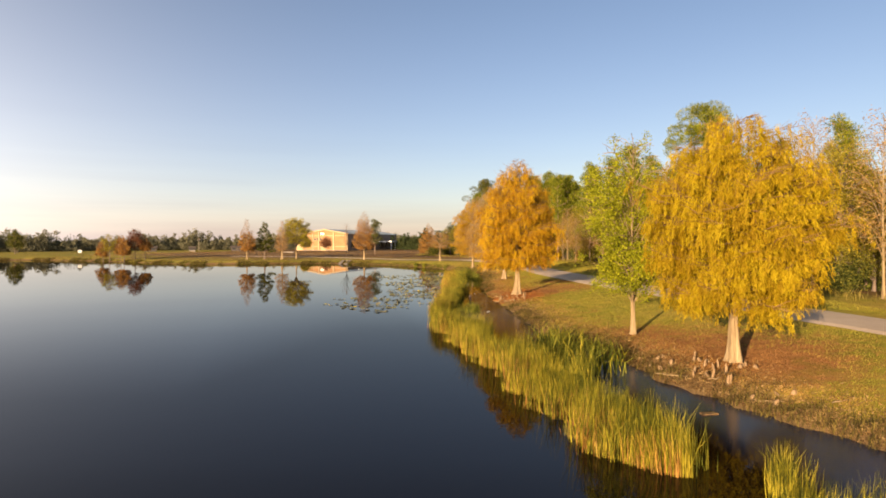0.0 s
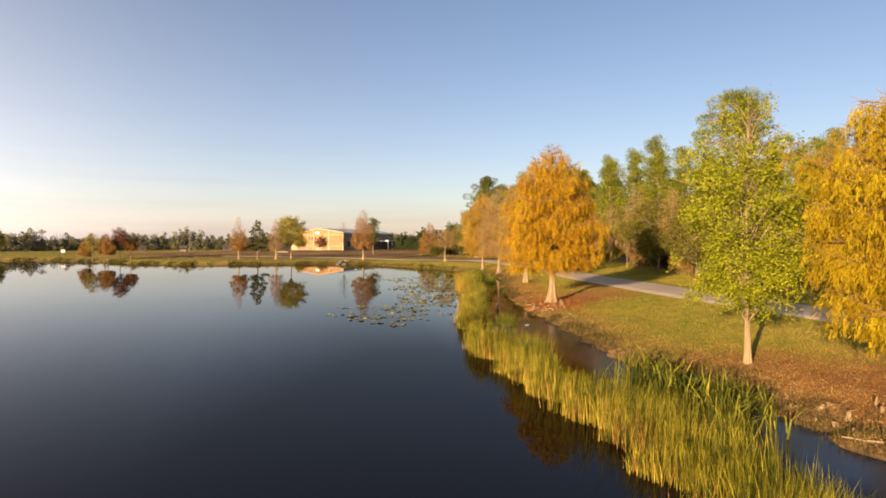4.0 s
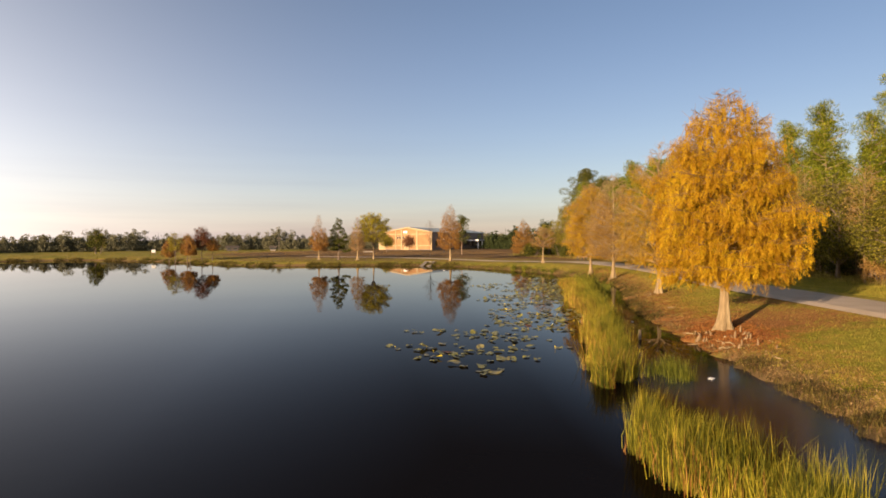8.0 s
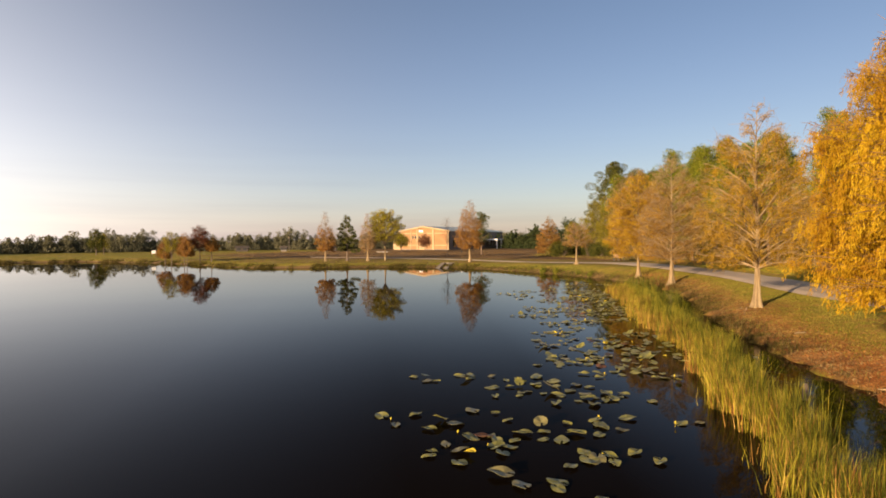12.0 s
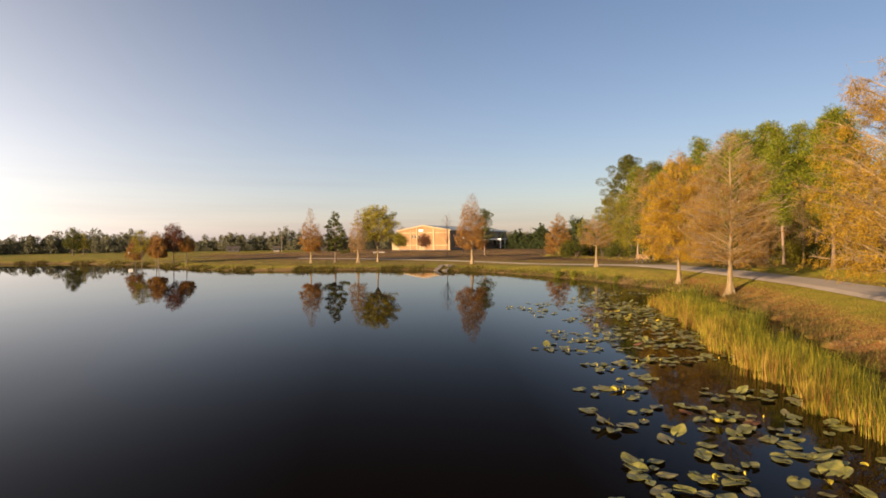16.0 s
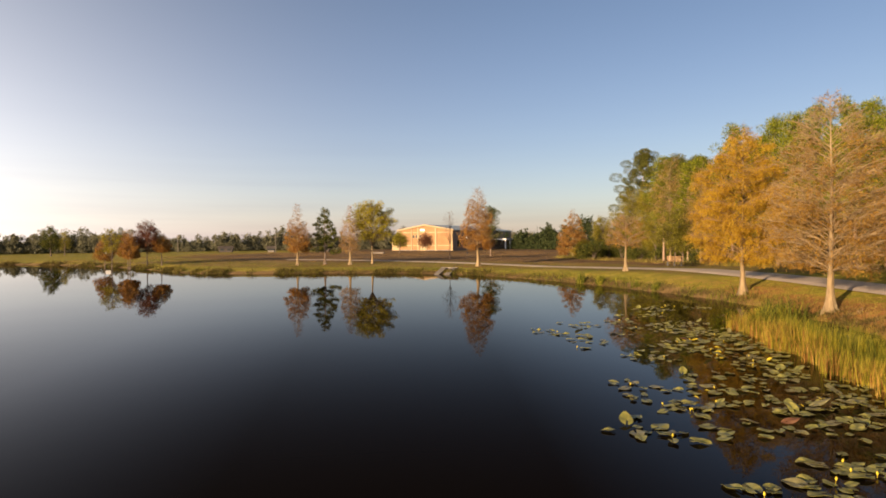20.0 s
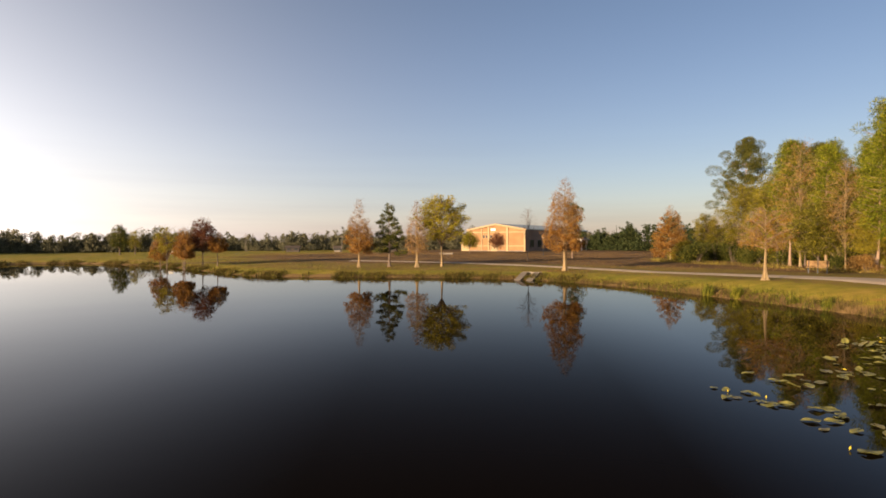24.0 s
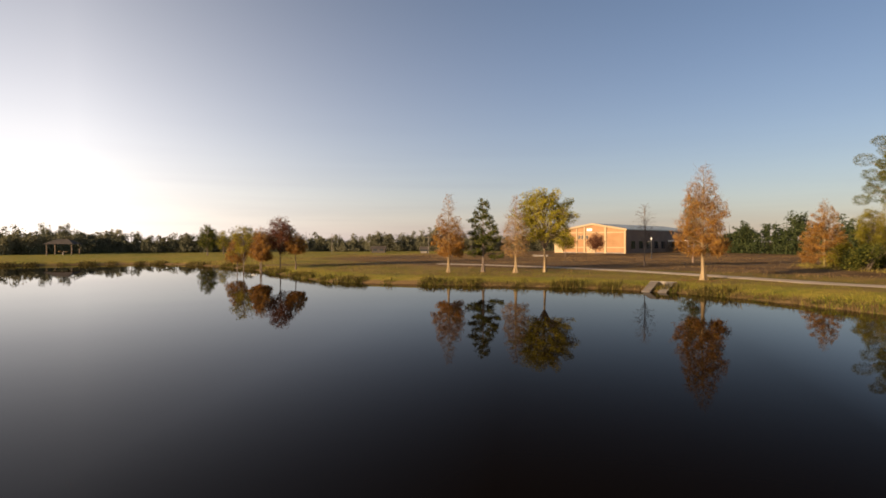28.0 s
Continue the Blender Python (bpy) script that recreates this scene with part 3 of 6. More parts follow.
g.add(prof, np.stack([a * k + b, a * k + b + 1, (a + 1) * k + b + 1, (a + 1) * k + b], -1))
tagged(new("path", g.mesh("path", M_PATH)), "pale worn concrete walking path across the lawn", "path", kind="structure")


# ---- trees ----
def egg(u):
    return np.where(u < 0.28, 0.80 + 0.20 * np.sin(u / 0.28 * math.pi / 2), np.clip(1 - (np.maximum(u - 0.28, 0) / 0.735) ** 2.3, 0, 1))


def teardrop(u):
    return np.where(u < 0.22, 0.86 + 0.14 * u / 0.22, np.clip(1 - (np.maximum(u - 0.22, 0) / 0.79) ** 1.5, 0, 1))


def broad(u):
    return np.where(u < 0.34, 0.78 + 0.22 * np.sin(u / 0.34 * math.pi / 2), np.clip(1 - (np.maximum(u - 0.34, 0) / 0.70) ** 3.0, 0, 1))


def rounded(u):
    return np.where(u < 0.26, 0.86 + 0.14 * np.sin(u / 0.26 * math.pi / 2), np.clip(1 - (np.maximum(u - 0.26, 0) / 0.755) ** 2.7, 0, 1))


def cone(u):
    return np.clip(1.04 - u, 0.03, 1) ** 0.8


def vase(u):
    return np.sin(np.clip(0.22 + 0.72 * u, 0, 1) * math.pi) ** 0.7


def umbrella(u):
    return np.sqrt(np.clip(1 - ((u - 0.42) / 0.60) ** 2, 0, 1))


def trunk_tube(g, rng, height, r0, flare=1.8, lean=(0, 0), sides=20):
    k = 18
    s = np.linspace(0, 1, k) ** 2.0
    z = s * height
    r = r0 * (1 - 0.95 * s ** 0.7) * (1 + (flare - 1) * np.exp(-z / (2.4 * r0)))
    x = lean[0] * s + 0.03 * height * 0.12 * np.sin(s * 7 + rng.uniform(0, 6))
    y = lean[1] * s + 0.03 * height * 0.12 * np.cos(s * 6 + rng.uniform(0, 6))
    ang = np.linspace(0, 2 * math.pi, sides, endpoint=False)
    flute = 1 + (0.05 + 0.26 * np.exp(-z / (7 * r0)))[:, None] * np.cos(ang * 5 + rng.uniform(0, 6))[None] * rng.uniform(0.6, 1.2, sides)[None]
    pts = np.stack([x, y, z - 0.12 * (s == 0)], 1)
    tube(g, pts, r, sides, flute)
    return lambda h: np.stack([np.interp(h, z, x), np.interp(h, z, y), h], -1)


def branchy(rng, height, base, radius, shape, count, r0, flare=1.8, rise=0.25, tufts=900, per=7, leaf=(0.2, 0.06), spread=0.09, hang=0.75,
            low=1.0, high=1.0, twig=0.012, lean=(0, 0), inner=0.35, lump=0.0, drop=0.0, twigs=4.0, fork=0.72):
    """Trunk, limbs and leaves of a tree whose crown follows shape(u) from base to top."""
    gt, gl, gc = Geo(), Geo(), Geo()
    at = trunk_tube(gt, rng, height * 0.97, r0, flare, lean)
    cen, out = [], []
    ph = rng.uniform(0, 6.28, 3)
    for i in range(count):
        u = (i + rng.uniform(0, 1)) / count
        u = u ** 0.85
        z = base + (height - base) * u
        rad = radius * float(shape(np.array(u))) * rng.uniform(0.78, 1.08) + 0.05
        az = i * 2.39996 + rng.uniform(-0.5, 0.5)
        rad *= 1 + lump * (math.sin(2 * az + ph[0] + 4 * u) + 0.8 * math.sin(3 * az + ph[1] - 9 * u) + 0.6 * math.sin(13 * u + ph[2] + az))
        o = np.array([math.cos(az), math.sin(az), 0])
        start = at(np.array(max(fork * base, z - rise * rad)))
        end = np.array([start[0] + o[0] * rad, start[1] + o[1] * rad, z + rng.uniform(-0.12, 0.12) * rad])
        s = np.linspace(0, 1, 6)[:, None]
        pts = start + (end - start) * s + np.array([0, 0, 1]) * (0.22 * rad * rise * 2 * np.sin(s * math.pi)) + rng.normal(0, 0.03 * rad, (6, 3)) * s
        br = max(twig, 0.028 * rad * r0 / 0.2)
        tube(gl, pts, np.linspace(br, twig * 0.5, 6), 5)
        paths = [(pts, 1.0)]
        for j in range(max(2, int(twigs * rad))):
            f = rng.uniform(0.25, 0.98)
            q = np.array([np.interp(f, s[:, 0], pts[:, c]) for c in range(3)])
            a2 = az + rng.choice([-1, 1]) * rng.uniform(0.4, 1.2)
            ln = rad * rng.uniform(0.18, 0.42)
            e = q + ln * np.array([math.cos(a2), math.sin(a2), rng.uniform(-0.6, 0.6)])
            tw = np.stack([q, (q + e) / 2 + rng.normal(0, 0.04 * ln, 3), e])
            tube(gl, tw, [twig * 0.8, twig * 0.6, twig * 0.3], 4)
            paths.append((tw, 0.6))
        share = low + (high - low) * u
        for p, w in paths:
            m = rng.poisson(max(0.0, tufts * share * w * (rad if w == 1 else rad * 0.5) / (count * radius * 1.9)))
            if m:
                f = rng.uniform(inner if w == 1 else 0.1, 1.03, m)
                k = np.linspace(0, 1, len(p))
                c = np.stack([np.interp(f, k, p[:, a]) for a in range(3)], 1)
                cen.append(c + rng.normal(0, spread, (m, 3)))
                out.append(np.repeat(o[None], m, 0))
    if cen:
        cen, out = np.concatenate(cen), np.concatenate(out)
        c = np.repeat(cen, per, 0) + rng.normal(0, spread, (len(cen) * per, 3))
        c[:, 2] -= drop * rng.uniform(0, 1, len(c)) ** 1.5
        d = np.repeat(out, per, 0) * 0.35 + rng.normal(0, 0.5, c.shape) + np.array([0, 0, -hang])
        turn = np.repeat(unit(rng.normal(size=cen.shape) + 0.5 * out), per, 0) + rng.normal(0, 0.5, c.shape)
        blades(gc, c, d, rng.uniform(0.6, 1.25, len(c)) * leaf[0], rng.uniform(0.7, 1.3, len(c)) * leaf[1], rng, turn)
    return gt, gl, gc


def cypress(rng, height, base, radius, shape, limbs, r0, sprays, per, spray=(0.34, 0.055), leaf=(0.085, 0.020), flare=1.7, rise=0.3, limb=0.03, side=5, fine=0,
            low=1.0, high=1.0, bare=1.0, lump=0.05, hang=1.0, inner=0.3, plume=0.0):
    """A bald cypress: limbs off one straight stem, side twigs, and leaves in hanging sprays; leafless above the share bare of its crown;
    plume from 0 to 1 combs the sprays into straight tassels."""
    gt, gl, gc = Geo(), Geo(), Geo()
    at = trunk_tube(gt, rng, height * 0.985, r0, flare)
    ph = rng.uniform(0, 6.28, 3)
    start, out, room = [], [], []
    tubes = []
    for i in range(limbs):
        u = ((i + rng.uniform(0, 1)) / limbs) ** 0.9
        z = base + (height - base) * u
        rad = radius * float(shape(np.array(u))) * rng.uniform(0.82, 1.06) + 0.06
        az = i * 2.39996 + rng.uniform(-0.5, 0.5)
        rad *= 1 + lump * (math.sin(2 * az + ph[0] + 4 * u) + 0.8 * math.sin(3 * az + ph[1] - 9 * u) + 0.6 * math.sin(13 * u + ph[2] + az))
        up = rise * (0.75 + 0.5 * u)
        a = at(np.array(max(base * 0.96, z - up * rad)))
        o = np.array([math.cos(az), math.sin(az), 0.0])
        k = np.linspace(0, 1, 7)[:, None]
        end = np.array([a[0] + o[0] * rad, a[1] + o[1] * rad, max(z, a[2] + 0.1 * rad) + rng.uniform(-0.08, 0.08) * rad])
        pts = a + (end - a) * k + np.array([0, 0, 1.0]) * 0.18 * rad * up * np.sin(k * math.pi) + rng.normal(0, 0.022 * rad, (7, 3)) * k
        thick = limb * (0.35 + 0.65 * rad / radius) * (1 - 0.35 * u)
        tubes.append((pts, np.linspace(thick, 0.006, 7), 5))
        runs = [(pts, rad, 1.0)]
        for j in range(int(side * rad) + 2):
            f = rng.uniform(0.18, 0.98)
            q = np.array([np.interp(f, k[:, 0], pts[:, c]) for c in range(3)])
            a2 = az + rng.choice([-1, 1]) * rng.uniform(0.35, 1.15)
            ln = rad * (1.12 - f) * rng.uniform(0.3, 0.75) + 0.12
            e = q + ln * np.array([math.cos(a2), math.sin(a2), rng.uniform(-0.25, 0.5) + 0.3 * up])
            tw = np.stack([q, (q + e) / 2 + rng.normal(0, 0.05 * ln, 3), e])
            tubes.append((tw, np.array([0.012, 0.008, 0.004]) * (0.7 + 8 * limb), 4))
            runs.append((tw, ln, 1.0))
            for _ in range(fine):
                f2 = rng.uniform(0.2, 1)
                q2 = q + (e - q) * f2
                e2 = q2 + rng.normal(0, 0.17, 3) + (e - q) * 0.12
                tubes.append((np.stack([q2, (q2 + e2) / 2 + rng.normal(0, 0.015, 3), e2]), np.array([0.006, 0.005, 0.003]), 3))
        share = low + (high - low) * u
        if u > bare:
            share *= max(0.0, 1 - (u - bare) / 0.10) * 0.5
        for p, ln, w in runs:
            m = rng.poisson(share * ln * w)
            if m:
                f = rng.uniform(inner if ln > 0.9 else 0.1, 1.02, m)
                kk = np.linspace(0, 1, len(p))
                start.append(np.stack([np.interp(f, kk, p[:, c]) for c in range(3)], 1) + rng.normal(0, 0.035, (m, 3)))
                out.append(np.repeat(o[None], m, 0))
                room.append(np.full(m, 0.75 + 0.25 * share))
    for p, r, n in tubes:
        tube(gl, p, r, n)
    start, out = np.concatenate(start), np.concatenate(out)
    if len(start) > sprays:
        pick = rng.choice(len(start), sprays, replace=False)
        start, out = start[pick], out[pick]
    d = unit(out * (0.38 - 0.2 * plume) + rng.normal(0, 0.24 - 0.12 * plume, start.shape) + np.array([0, 0, -hang]))
    ln = spray[0] * rng.uniform(0.45, 1.3, len(start))
    t = rng.uniform(0, 1, (len(start), per)) ** 0.85
    wide = spray[1] * (1.15 - 0.75 * t)
    c = start[:, None] + d[:, None] * (ln[:, None] * t)[..., None] + rng.normal(0, 1, (len(start), per, 3)) * wide[..., None]
    e = d[:, None] + rng.normal(0, 0.55 - 0.32 * plume, c.shape)
    turn = unit(rng.normal(size=(len(start), 1, 3)) + 0.7 * out[:, None]) + rng.normal(0, 0.3, c.shape)
    c, e = c.reshape(-1, 3), e.reshape(-1, 3)
    blades(gc, c, e, rng.uniform(0.6, 1.3, len(c)) * leaf[0], rng.uniform(0.7, 1.3, len(c)) * leaf[1], rng, turn.reshape(-1, 3))
    return gt, gl, gc


def plant(name, x, y, geos, bark, limb, leaf, label, category="tree", group="", z=None):
    e = empty(name, x, y, land1(x, y) - 0.04 if z is None else z, label, category, group)
    gt, gl, gc = geos
    part("trunk", gt.mesh("trunk", bark, True), e)
    if gl.v:
        tagged(part("branching", gl.mesh("branching", limb, True), e), kind="stuff")
    if gc.v:
        tagged(part("crown", gc.mesh("crown", leaf), e), kind="stuff")
    return e


R = np.random.default_rng
BANKTREES = "trees planted along the bank"
plant("cypress_tree", 7.67, 16.14, cypress(R(1), 6.55, 1.62, 2.2, broad, 130, 0.15, 7400, 34, (0.48, 0.038), (0.10, 0.014), 1.6, 0.22, 0.018, 7, 0, 11.0, 6.5, lump=0.08, plume=0.85), M_BARK, M_BROWNTWIG, M_YELLOW,
      "broad bald cypress in bright yellow autumn leaf on the bank", group=BANKTREES)
plant("young_oak_tree", 6.5, 21.1, branchy(R(2), 6.9, 1.5, 1.5, vase, 84, 0.085, 1.3, 0.9, 720, 52, (0.085, 0.042), 0.105, 0.1, 1.6, 0.10, lump=0.1), M_BARK, M_BARK, M_GREEN,
      "slender young tree with airy fresh green leaves", group=BANKTREES)
plant("cypress_tree", 4.49, 37.3, cypress(R(3), 8.25, 1.95, 2.42, rounded, 160, 0.17, 8000, 28, (0.46, 0.048), (0.092, 0.017), 1.9, 0.28, 0.024, 7, 1, 10.0, 4.6, 0.94, 0.05, plume=0.75), M_BARK, M_BROWNTWIG, M_AMBER,
      "tall bald cypress in amber autumn leaf above its knees", group=BANKTREES)
plant("cypress_tree", 5.03, 50.3, cypress(R(4), 8.45, 1.7, 2.45, egg, 64, 0.14, 5200, 24, (0.34, 0.06), (0.065, 0.014), 1.9, 0.62, 0.052, 6, 2, 6.0, 5.0, 0.84, 0.06), M_BARK, M_LIMB, M_HAZE,
      "half-bare bald cypress with thin tan leaves on pale rising branches", group=BANKTREES)
plant("cypress_tree", 4.58, 65.0, cypress(R(5), 8.35, 1.6, 2.3, egg, 90, 0.14, 3000, 12, (0.30, 0.08), (0.075, 0.018), 2.2, 0.48, 0.030, 8, 3, 5.0, 3.4, 0.80, 0.05), M_BARK, M_LIMB, M_TANGOLD,
      "thin-leaved bald cypress with many pale spreading branches", group=BANKTREES)
plant("cypress_tree", 3.51, 72.0, cypress(R(6), 8.35, 1.7, 2.5, egg, 100, 0.13, 6000, 20, (0.34, 0.08), (0.085, 0.021), 2.0, 0.32, 0.028, 6, 1, 7.0, 4.5, 0.95, 0.06), M_BARK, M_TWIG, M_ORANGE,
      "bald cypress in orange autumn leaf beside the path", group=BANKTREES)
plant("cypress_tree", -0.43, 85.9, cypress(R(7), 4.2, 1.9, 1.4, vase, 34, 0.11, 230, 10, (0.26, 0.08), (0.10, 0.03), 2.2, 0.45, 0.026, 6, 2, 2.6, 1.6), M_BARK, M_TWIG, M_TANGOLD,
      "small bare cypress with a pale trunk near the water", group=BANKTREES)
plant("cypress_tree", -12.94, 100.1, cypress(R(8), 7.9, 1.9, 1.65, egg, 90, 0.15, 2300, 10, (0.32, 0.08), (0.12, 0.034), 2.1, 0.5, 0.024, 6, 2, 5.5, 1.0, 0.78, 0.07), M_BARK, M_TWIG, M_RUST,
      "russet bald cypress, thin towards its top, by the culvert", group=BANKTREES)
ROW = "row of four trees on the far bank"
plant("cypress_tree", -32.88, 102.3, cypress(R(9), 6.7, 1.55, 1.25, teardrop, 70, 0.11, 1500, 11, (0.30, 0.08), (0.12, 0.034), 2.0, 0.45, 0.020, 6, 2, 8.0, 0.3, 0.6, 0.07), M_BARK, M_TWIG, M_RUST,
      "narrow russet cypress with a thin grey top", group=ROW)
plant("cypress_tree", -30.4, 104.0, cypress(R(10), 6.3, 1.4, 1.7, cone, 34, 0.12, 2200, 14, (0.16, 0.10), (0.13, 0.045), 2.0, 0.12, 0.020, 6, 1, 8.0, 9.0, 1.0, 0.12, 0.3), M_DARKBARK, M_DARKBARK, M_DARK,
      "dark olive conical cypress", group=ROW)
plant("cypress_tree", -27.27, 103.3, cypress(R(11), 6.5, 1.5, 1.2, teardrop, 70, 0.13, 500, 9, (0.28, 0.08), (0.11, 0.03), 2.2, 0.6, 0.024, 7, 3, 2.2, 0.4, 0.7), M_BARK, M_TWIG, M_TAN,
      "bare grey cypress between two leafy trees", group=ROW)
plant("broadleaf_tree", -25.28, 105.0, branchy(R(12), 6.9, 2.7, 2.15, umbrella, 80, 0.12, 1.8, 1.0, 620, 30, (0.13, 0.06), 0.13, 0.2, 0.5, 1.1, 0.022, lump=0.05), M_BARK, M_DARKBARK, M_GOLDGREEN,
      "round-topped tree with yellow-green leaves and a bare stem", group=ROW)
CLUMP = "cluster of trees on the grassy point"
for i, (tx, ty, th, tb, tr, lf, nm, lb) in enumerate((
        (-58.2, 104.5, 4.6, 1.9, 0.95, M_RUST, "cypress_tree", "rust-brown young cypress on the grassy point"),
        (-56.8, 103.9, 5.3, 2.4, 1.15, M_OLIVEGOLD, "broadleaf_tree", "thin yellow-green tree on the grassy point"),
        (-55.2, 104.6, 5.1, 1.8, 1.1, M_RUST, "cypress_tree", "rust-brown young cypress on the grassy point"),
        (-54.1, 103.5, 4.6, 1.9, 0.95, M_RUST, "cypress_tree", "rust-brown young cypress on the grassy point"),
        (-53.1, 105.2, 5.5, 2.1, 1.35, M_RED, "broadleaf_tree", "dark red-brown leafy tree, tallest of its cluster"),
        (-51.7, 105.9, 3.9, 1.8, 1.0, M_RUST, "cypress_tree", "low rust-orange cypress on the grassy point"))):
    if nm == "cypress_tree":
        geos = cypress(R(20 + i), th, tb, tr, egg, 50, 0.07, 900, 14, (0.24, 0.08), (0.12, 0.036), 1.6, 0.4, 0.018, 6, 1, 7.0, 3.0, 0.9, 0.1)
    else:
        geos = branchy(R(20 + i), th, tb, tr, vase, 56, 0.075, 1.5, 0.9, 300 if i == 4 else 150, 30, (0.13, 0.06), 0.15, 0.3, 1.1, 0.8, 0.014, lump=0.1)
    plant(nm, tx, ty, geos, M_DARKBARK, M_DARKBARK, lf, lb, group=CLUMP)
plant("oak_tree", -98.0, 139.7, branchy(R(30), 5.4, 1.3, 1.45, vase, 50, 0.11, 1.5, 0.8, 260, 36, (0.15, 0.08), 0.19, 0.2, lump=0.1), M_DARKBARK, M_DARKBARK, M_DARK, "round dark green oak out on the field")
plant("oak_tree", -106.0, 152.0, branchy(R(31), 4.8, 1.3, 1.3, vase, 40, 0.10, 1.5, 0.8, 120, 30, (0.15, 0.08), 0.2, 0.2), M_DARKBARK, M_DARKBARK, M_OLIVE, "thin olive tree out on the field")


# ---- woods beyond the path ----
def pine(rng, height, crown, puffs, bare=0.5, flat=0.5, size=(0.45, 0.85), needle=1.0, dense=1.0, filled=0.65):
    gt, gl, gc = Geo(), Geo(), Geo()
    at = trunk_tube(gt, rng, height * 0.96, 0.009 * height + 0.04, 1.3, (rng.uniform(-0.5, 0.5), rng.uniform(-0.5, 0.5)), 9)
    for i in range(puffs):
        u = (i + rng.uniform(0, 1)) / puffs
        z = height * (bare + (0.98 - bare) * u)
        rad = crown * (0.25 + 0.8 * math.sin(math.pi * min(1, 0.22 + 0.74 * u))) * rng.uniform(0.25, 1.1)
        az = i * 2.4 + rng.uniform(-0.6, 0.6)
        a = at(np.array(max(0.3 * height, z - 0.35 * rad)))
        e = a + np.array([rad * math.cos(az), rad * math.sin(az), 0.35 * rad + rng.uniform(-0.2, 0.2)])
        tube(gl, np.stack([a, (a + e) / 2 - [0, 0, 0.06 * rad], e]), [0.045, 0.03, 0.012], 4)
        for f, w in ((1.0, 1.0), (0.72, 0.75), (0.5, 0.5)):
            if f < 1 and rng.uniform() > filled:
                continue
            q = a + (e - a) * f + rng.normal(0, 0.12 * rad, 3)
            m = int(250 * w * dense)
            r = rng.uniform(*size) * w
            o = unit(rng.normal(size=(m, 3)))
            c = q + o * rng.uniform(0.15, 1, (m, 1)) ** 0.4 * np.array([r, r, r * flat])
            blades(gc, c, o + rng.normal(0, 0.5, (m, 3)) + [0, 0, 0.3], rng.uniform(0.16, 0.32, m) * needle, rng.uniform(0.018, 0.034, m) * needle, rng)
    for i in range(6):
        z = height * rng.uniform(0.25, bare + 0.05)
        a = at(np.array(z))
        az = rng.uniform(0, 6.28)
        e = a + np.array([math.cos(az), math.sin(az), 0.15]) * rng.uniform(0.4, 1.2)
        tube(gl, np.stack([a, (a + e) / 2, e]), [0.025, 0.018, 0.006], 4)
    return gt, gl, gc


def shrub(rng, height, radius, tufts, leaf=(0.17, 0.075)):
    gl, gc = Geo(), Geo()
    for i in range(16):
        az, rr = rng.uniform(0, 6.28), radius * rng.uniform(0.2, 0.9)
        e = np.array([rr * math.cos(az), rr * math.sin(az), height * rng.uniform(0.5, 0.95)])
        tube(gl, np.stack([e * [0.15, 0.15, 0] - [0, 0, 0.1], e * [0.55, 0.55, 0.6], e]), [0.03, 0.02, 0.008], 4)
    lobes = rng.uniform(-1, 1, (9, 3)) * [0.6 * radius, 0.6 * radius, 0.3 * height] + [0, 0, 0.5 * height]
    c = lobes[rng.integers(0, 9, tufts)] + unit(rng.normal(size=(tufts, 3))) * (rng.uniform(0.3, 1, (tufts, 1)) ** 0.5) * [0.5 * radius, 0.5 * radius, 0.32 * height]
    c[:, 2] = np.abs(c[:, 2])
    c = np.repeat(c, 5, 0) + rng.normal(0, 0.1, (tufts * 5, 3))
    c[:, 2] = np.maximum(c[:, 2], 0.02)
    blades(gc, c, rng.normal(size=c.shape) + [0, 0, 0.2], rng.uniform(0.6, 1.3, len(c)) * leaf[0], leaf[1], rng)
    return gl, gc


protos = {}


def proto(key, name, geos, bark, leaf, label, category):
    e = empty(name, 0, 0, 0, label, category, "woods beyond the path")
    gt, gl, gc = geos
    if gt is not None:
        part("trunk", gt.mesh("trunk", bark, True), e)
    tagged(part("branching", gl.mesh("branching", bark, True), e), kind="stuff")
    tagged(part("crown", gc.mesh("crown", leaf), e), kind="stuff")
    protos[key] = [e, False]


def spot(key, x, y, s=1.0, turn=0.0, sz=None, sink=0.06):
    m = Matrix.Translation((x, y, land1(x, y) - sink)) @ Matrix.Rotation(turn, 4, "Z") @ Matrix.Diagonal((s, s, sz or s, 1))
    e, used = protos[key]
    if not used:
        e.matrix_basis, protos[key][1] = m, True
        return e
    ob = copy_thing(e, Matrix.Identity(4))
    ob.matrix_basis = m
    return ob


for i in range(3):
    proto("pine%d" % i, "pine_tree", pine(R(40 + i), 12.5, 1.6 + 0.2 * i, 74 + 6 * i, 0.20 + 0.08 * i, 0.66, (0.34, 0.64), 1.3, 0.44), M_PINEBARK, M_PINE, "tall pine with a bare trunk and clumped needles", "pine")
proto("oak0", "oak_tree", branchy(R(50), 9.0, 2.2, 2.3, vase, 70, 0.12, 1.4, 0.9, 420, 60, (0.12, 0.055), 0.19, 0.2, lump=0.12), M_DARKBARK, M_OLIVE, "olive-green broadleaf tree at the wood's edge", "tree")
proto("oak1", "oak_tree", branchy(R(51), 8.0, 1.8, 2.1, vase, 70, 0.11, 1.4, 0.9, 400, 60, (0.12, 0.052), 0.19, 0.2, lump=0.12), M_DARKBARK, M_OLIVEGOLD, "olive-gold broadleaf tree at the wood's edge", "tree")
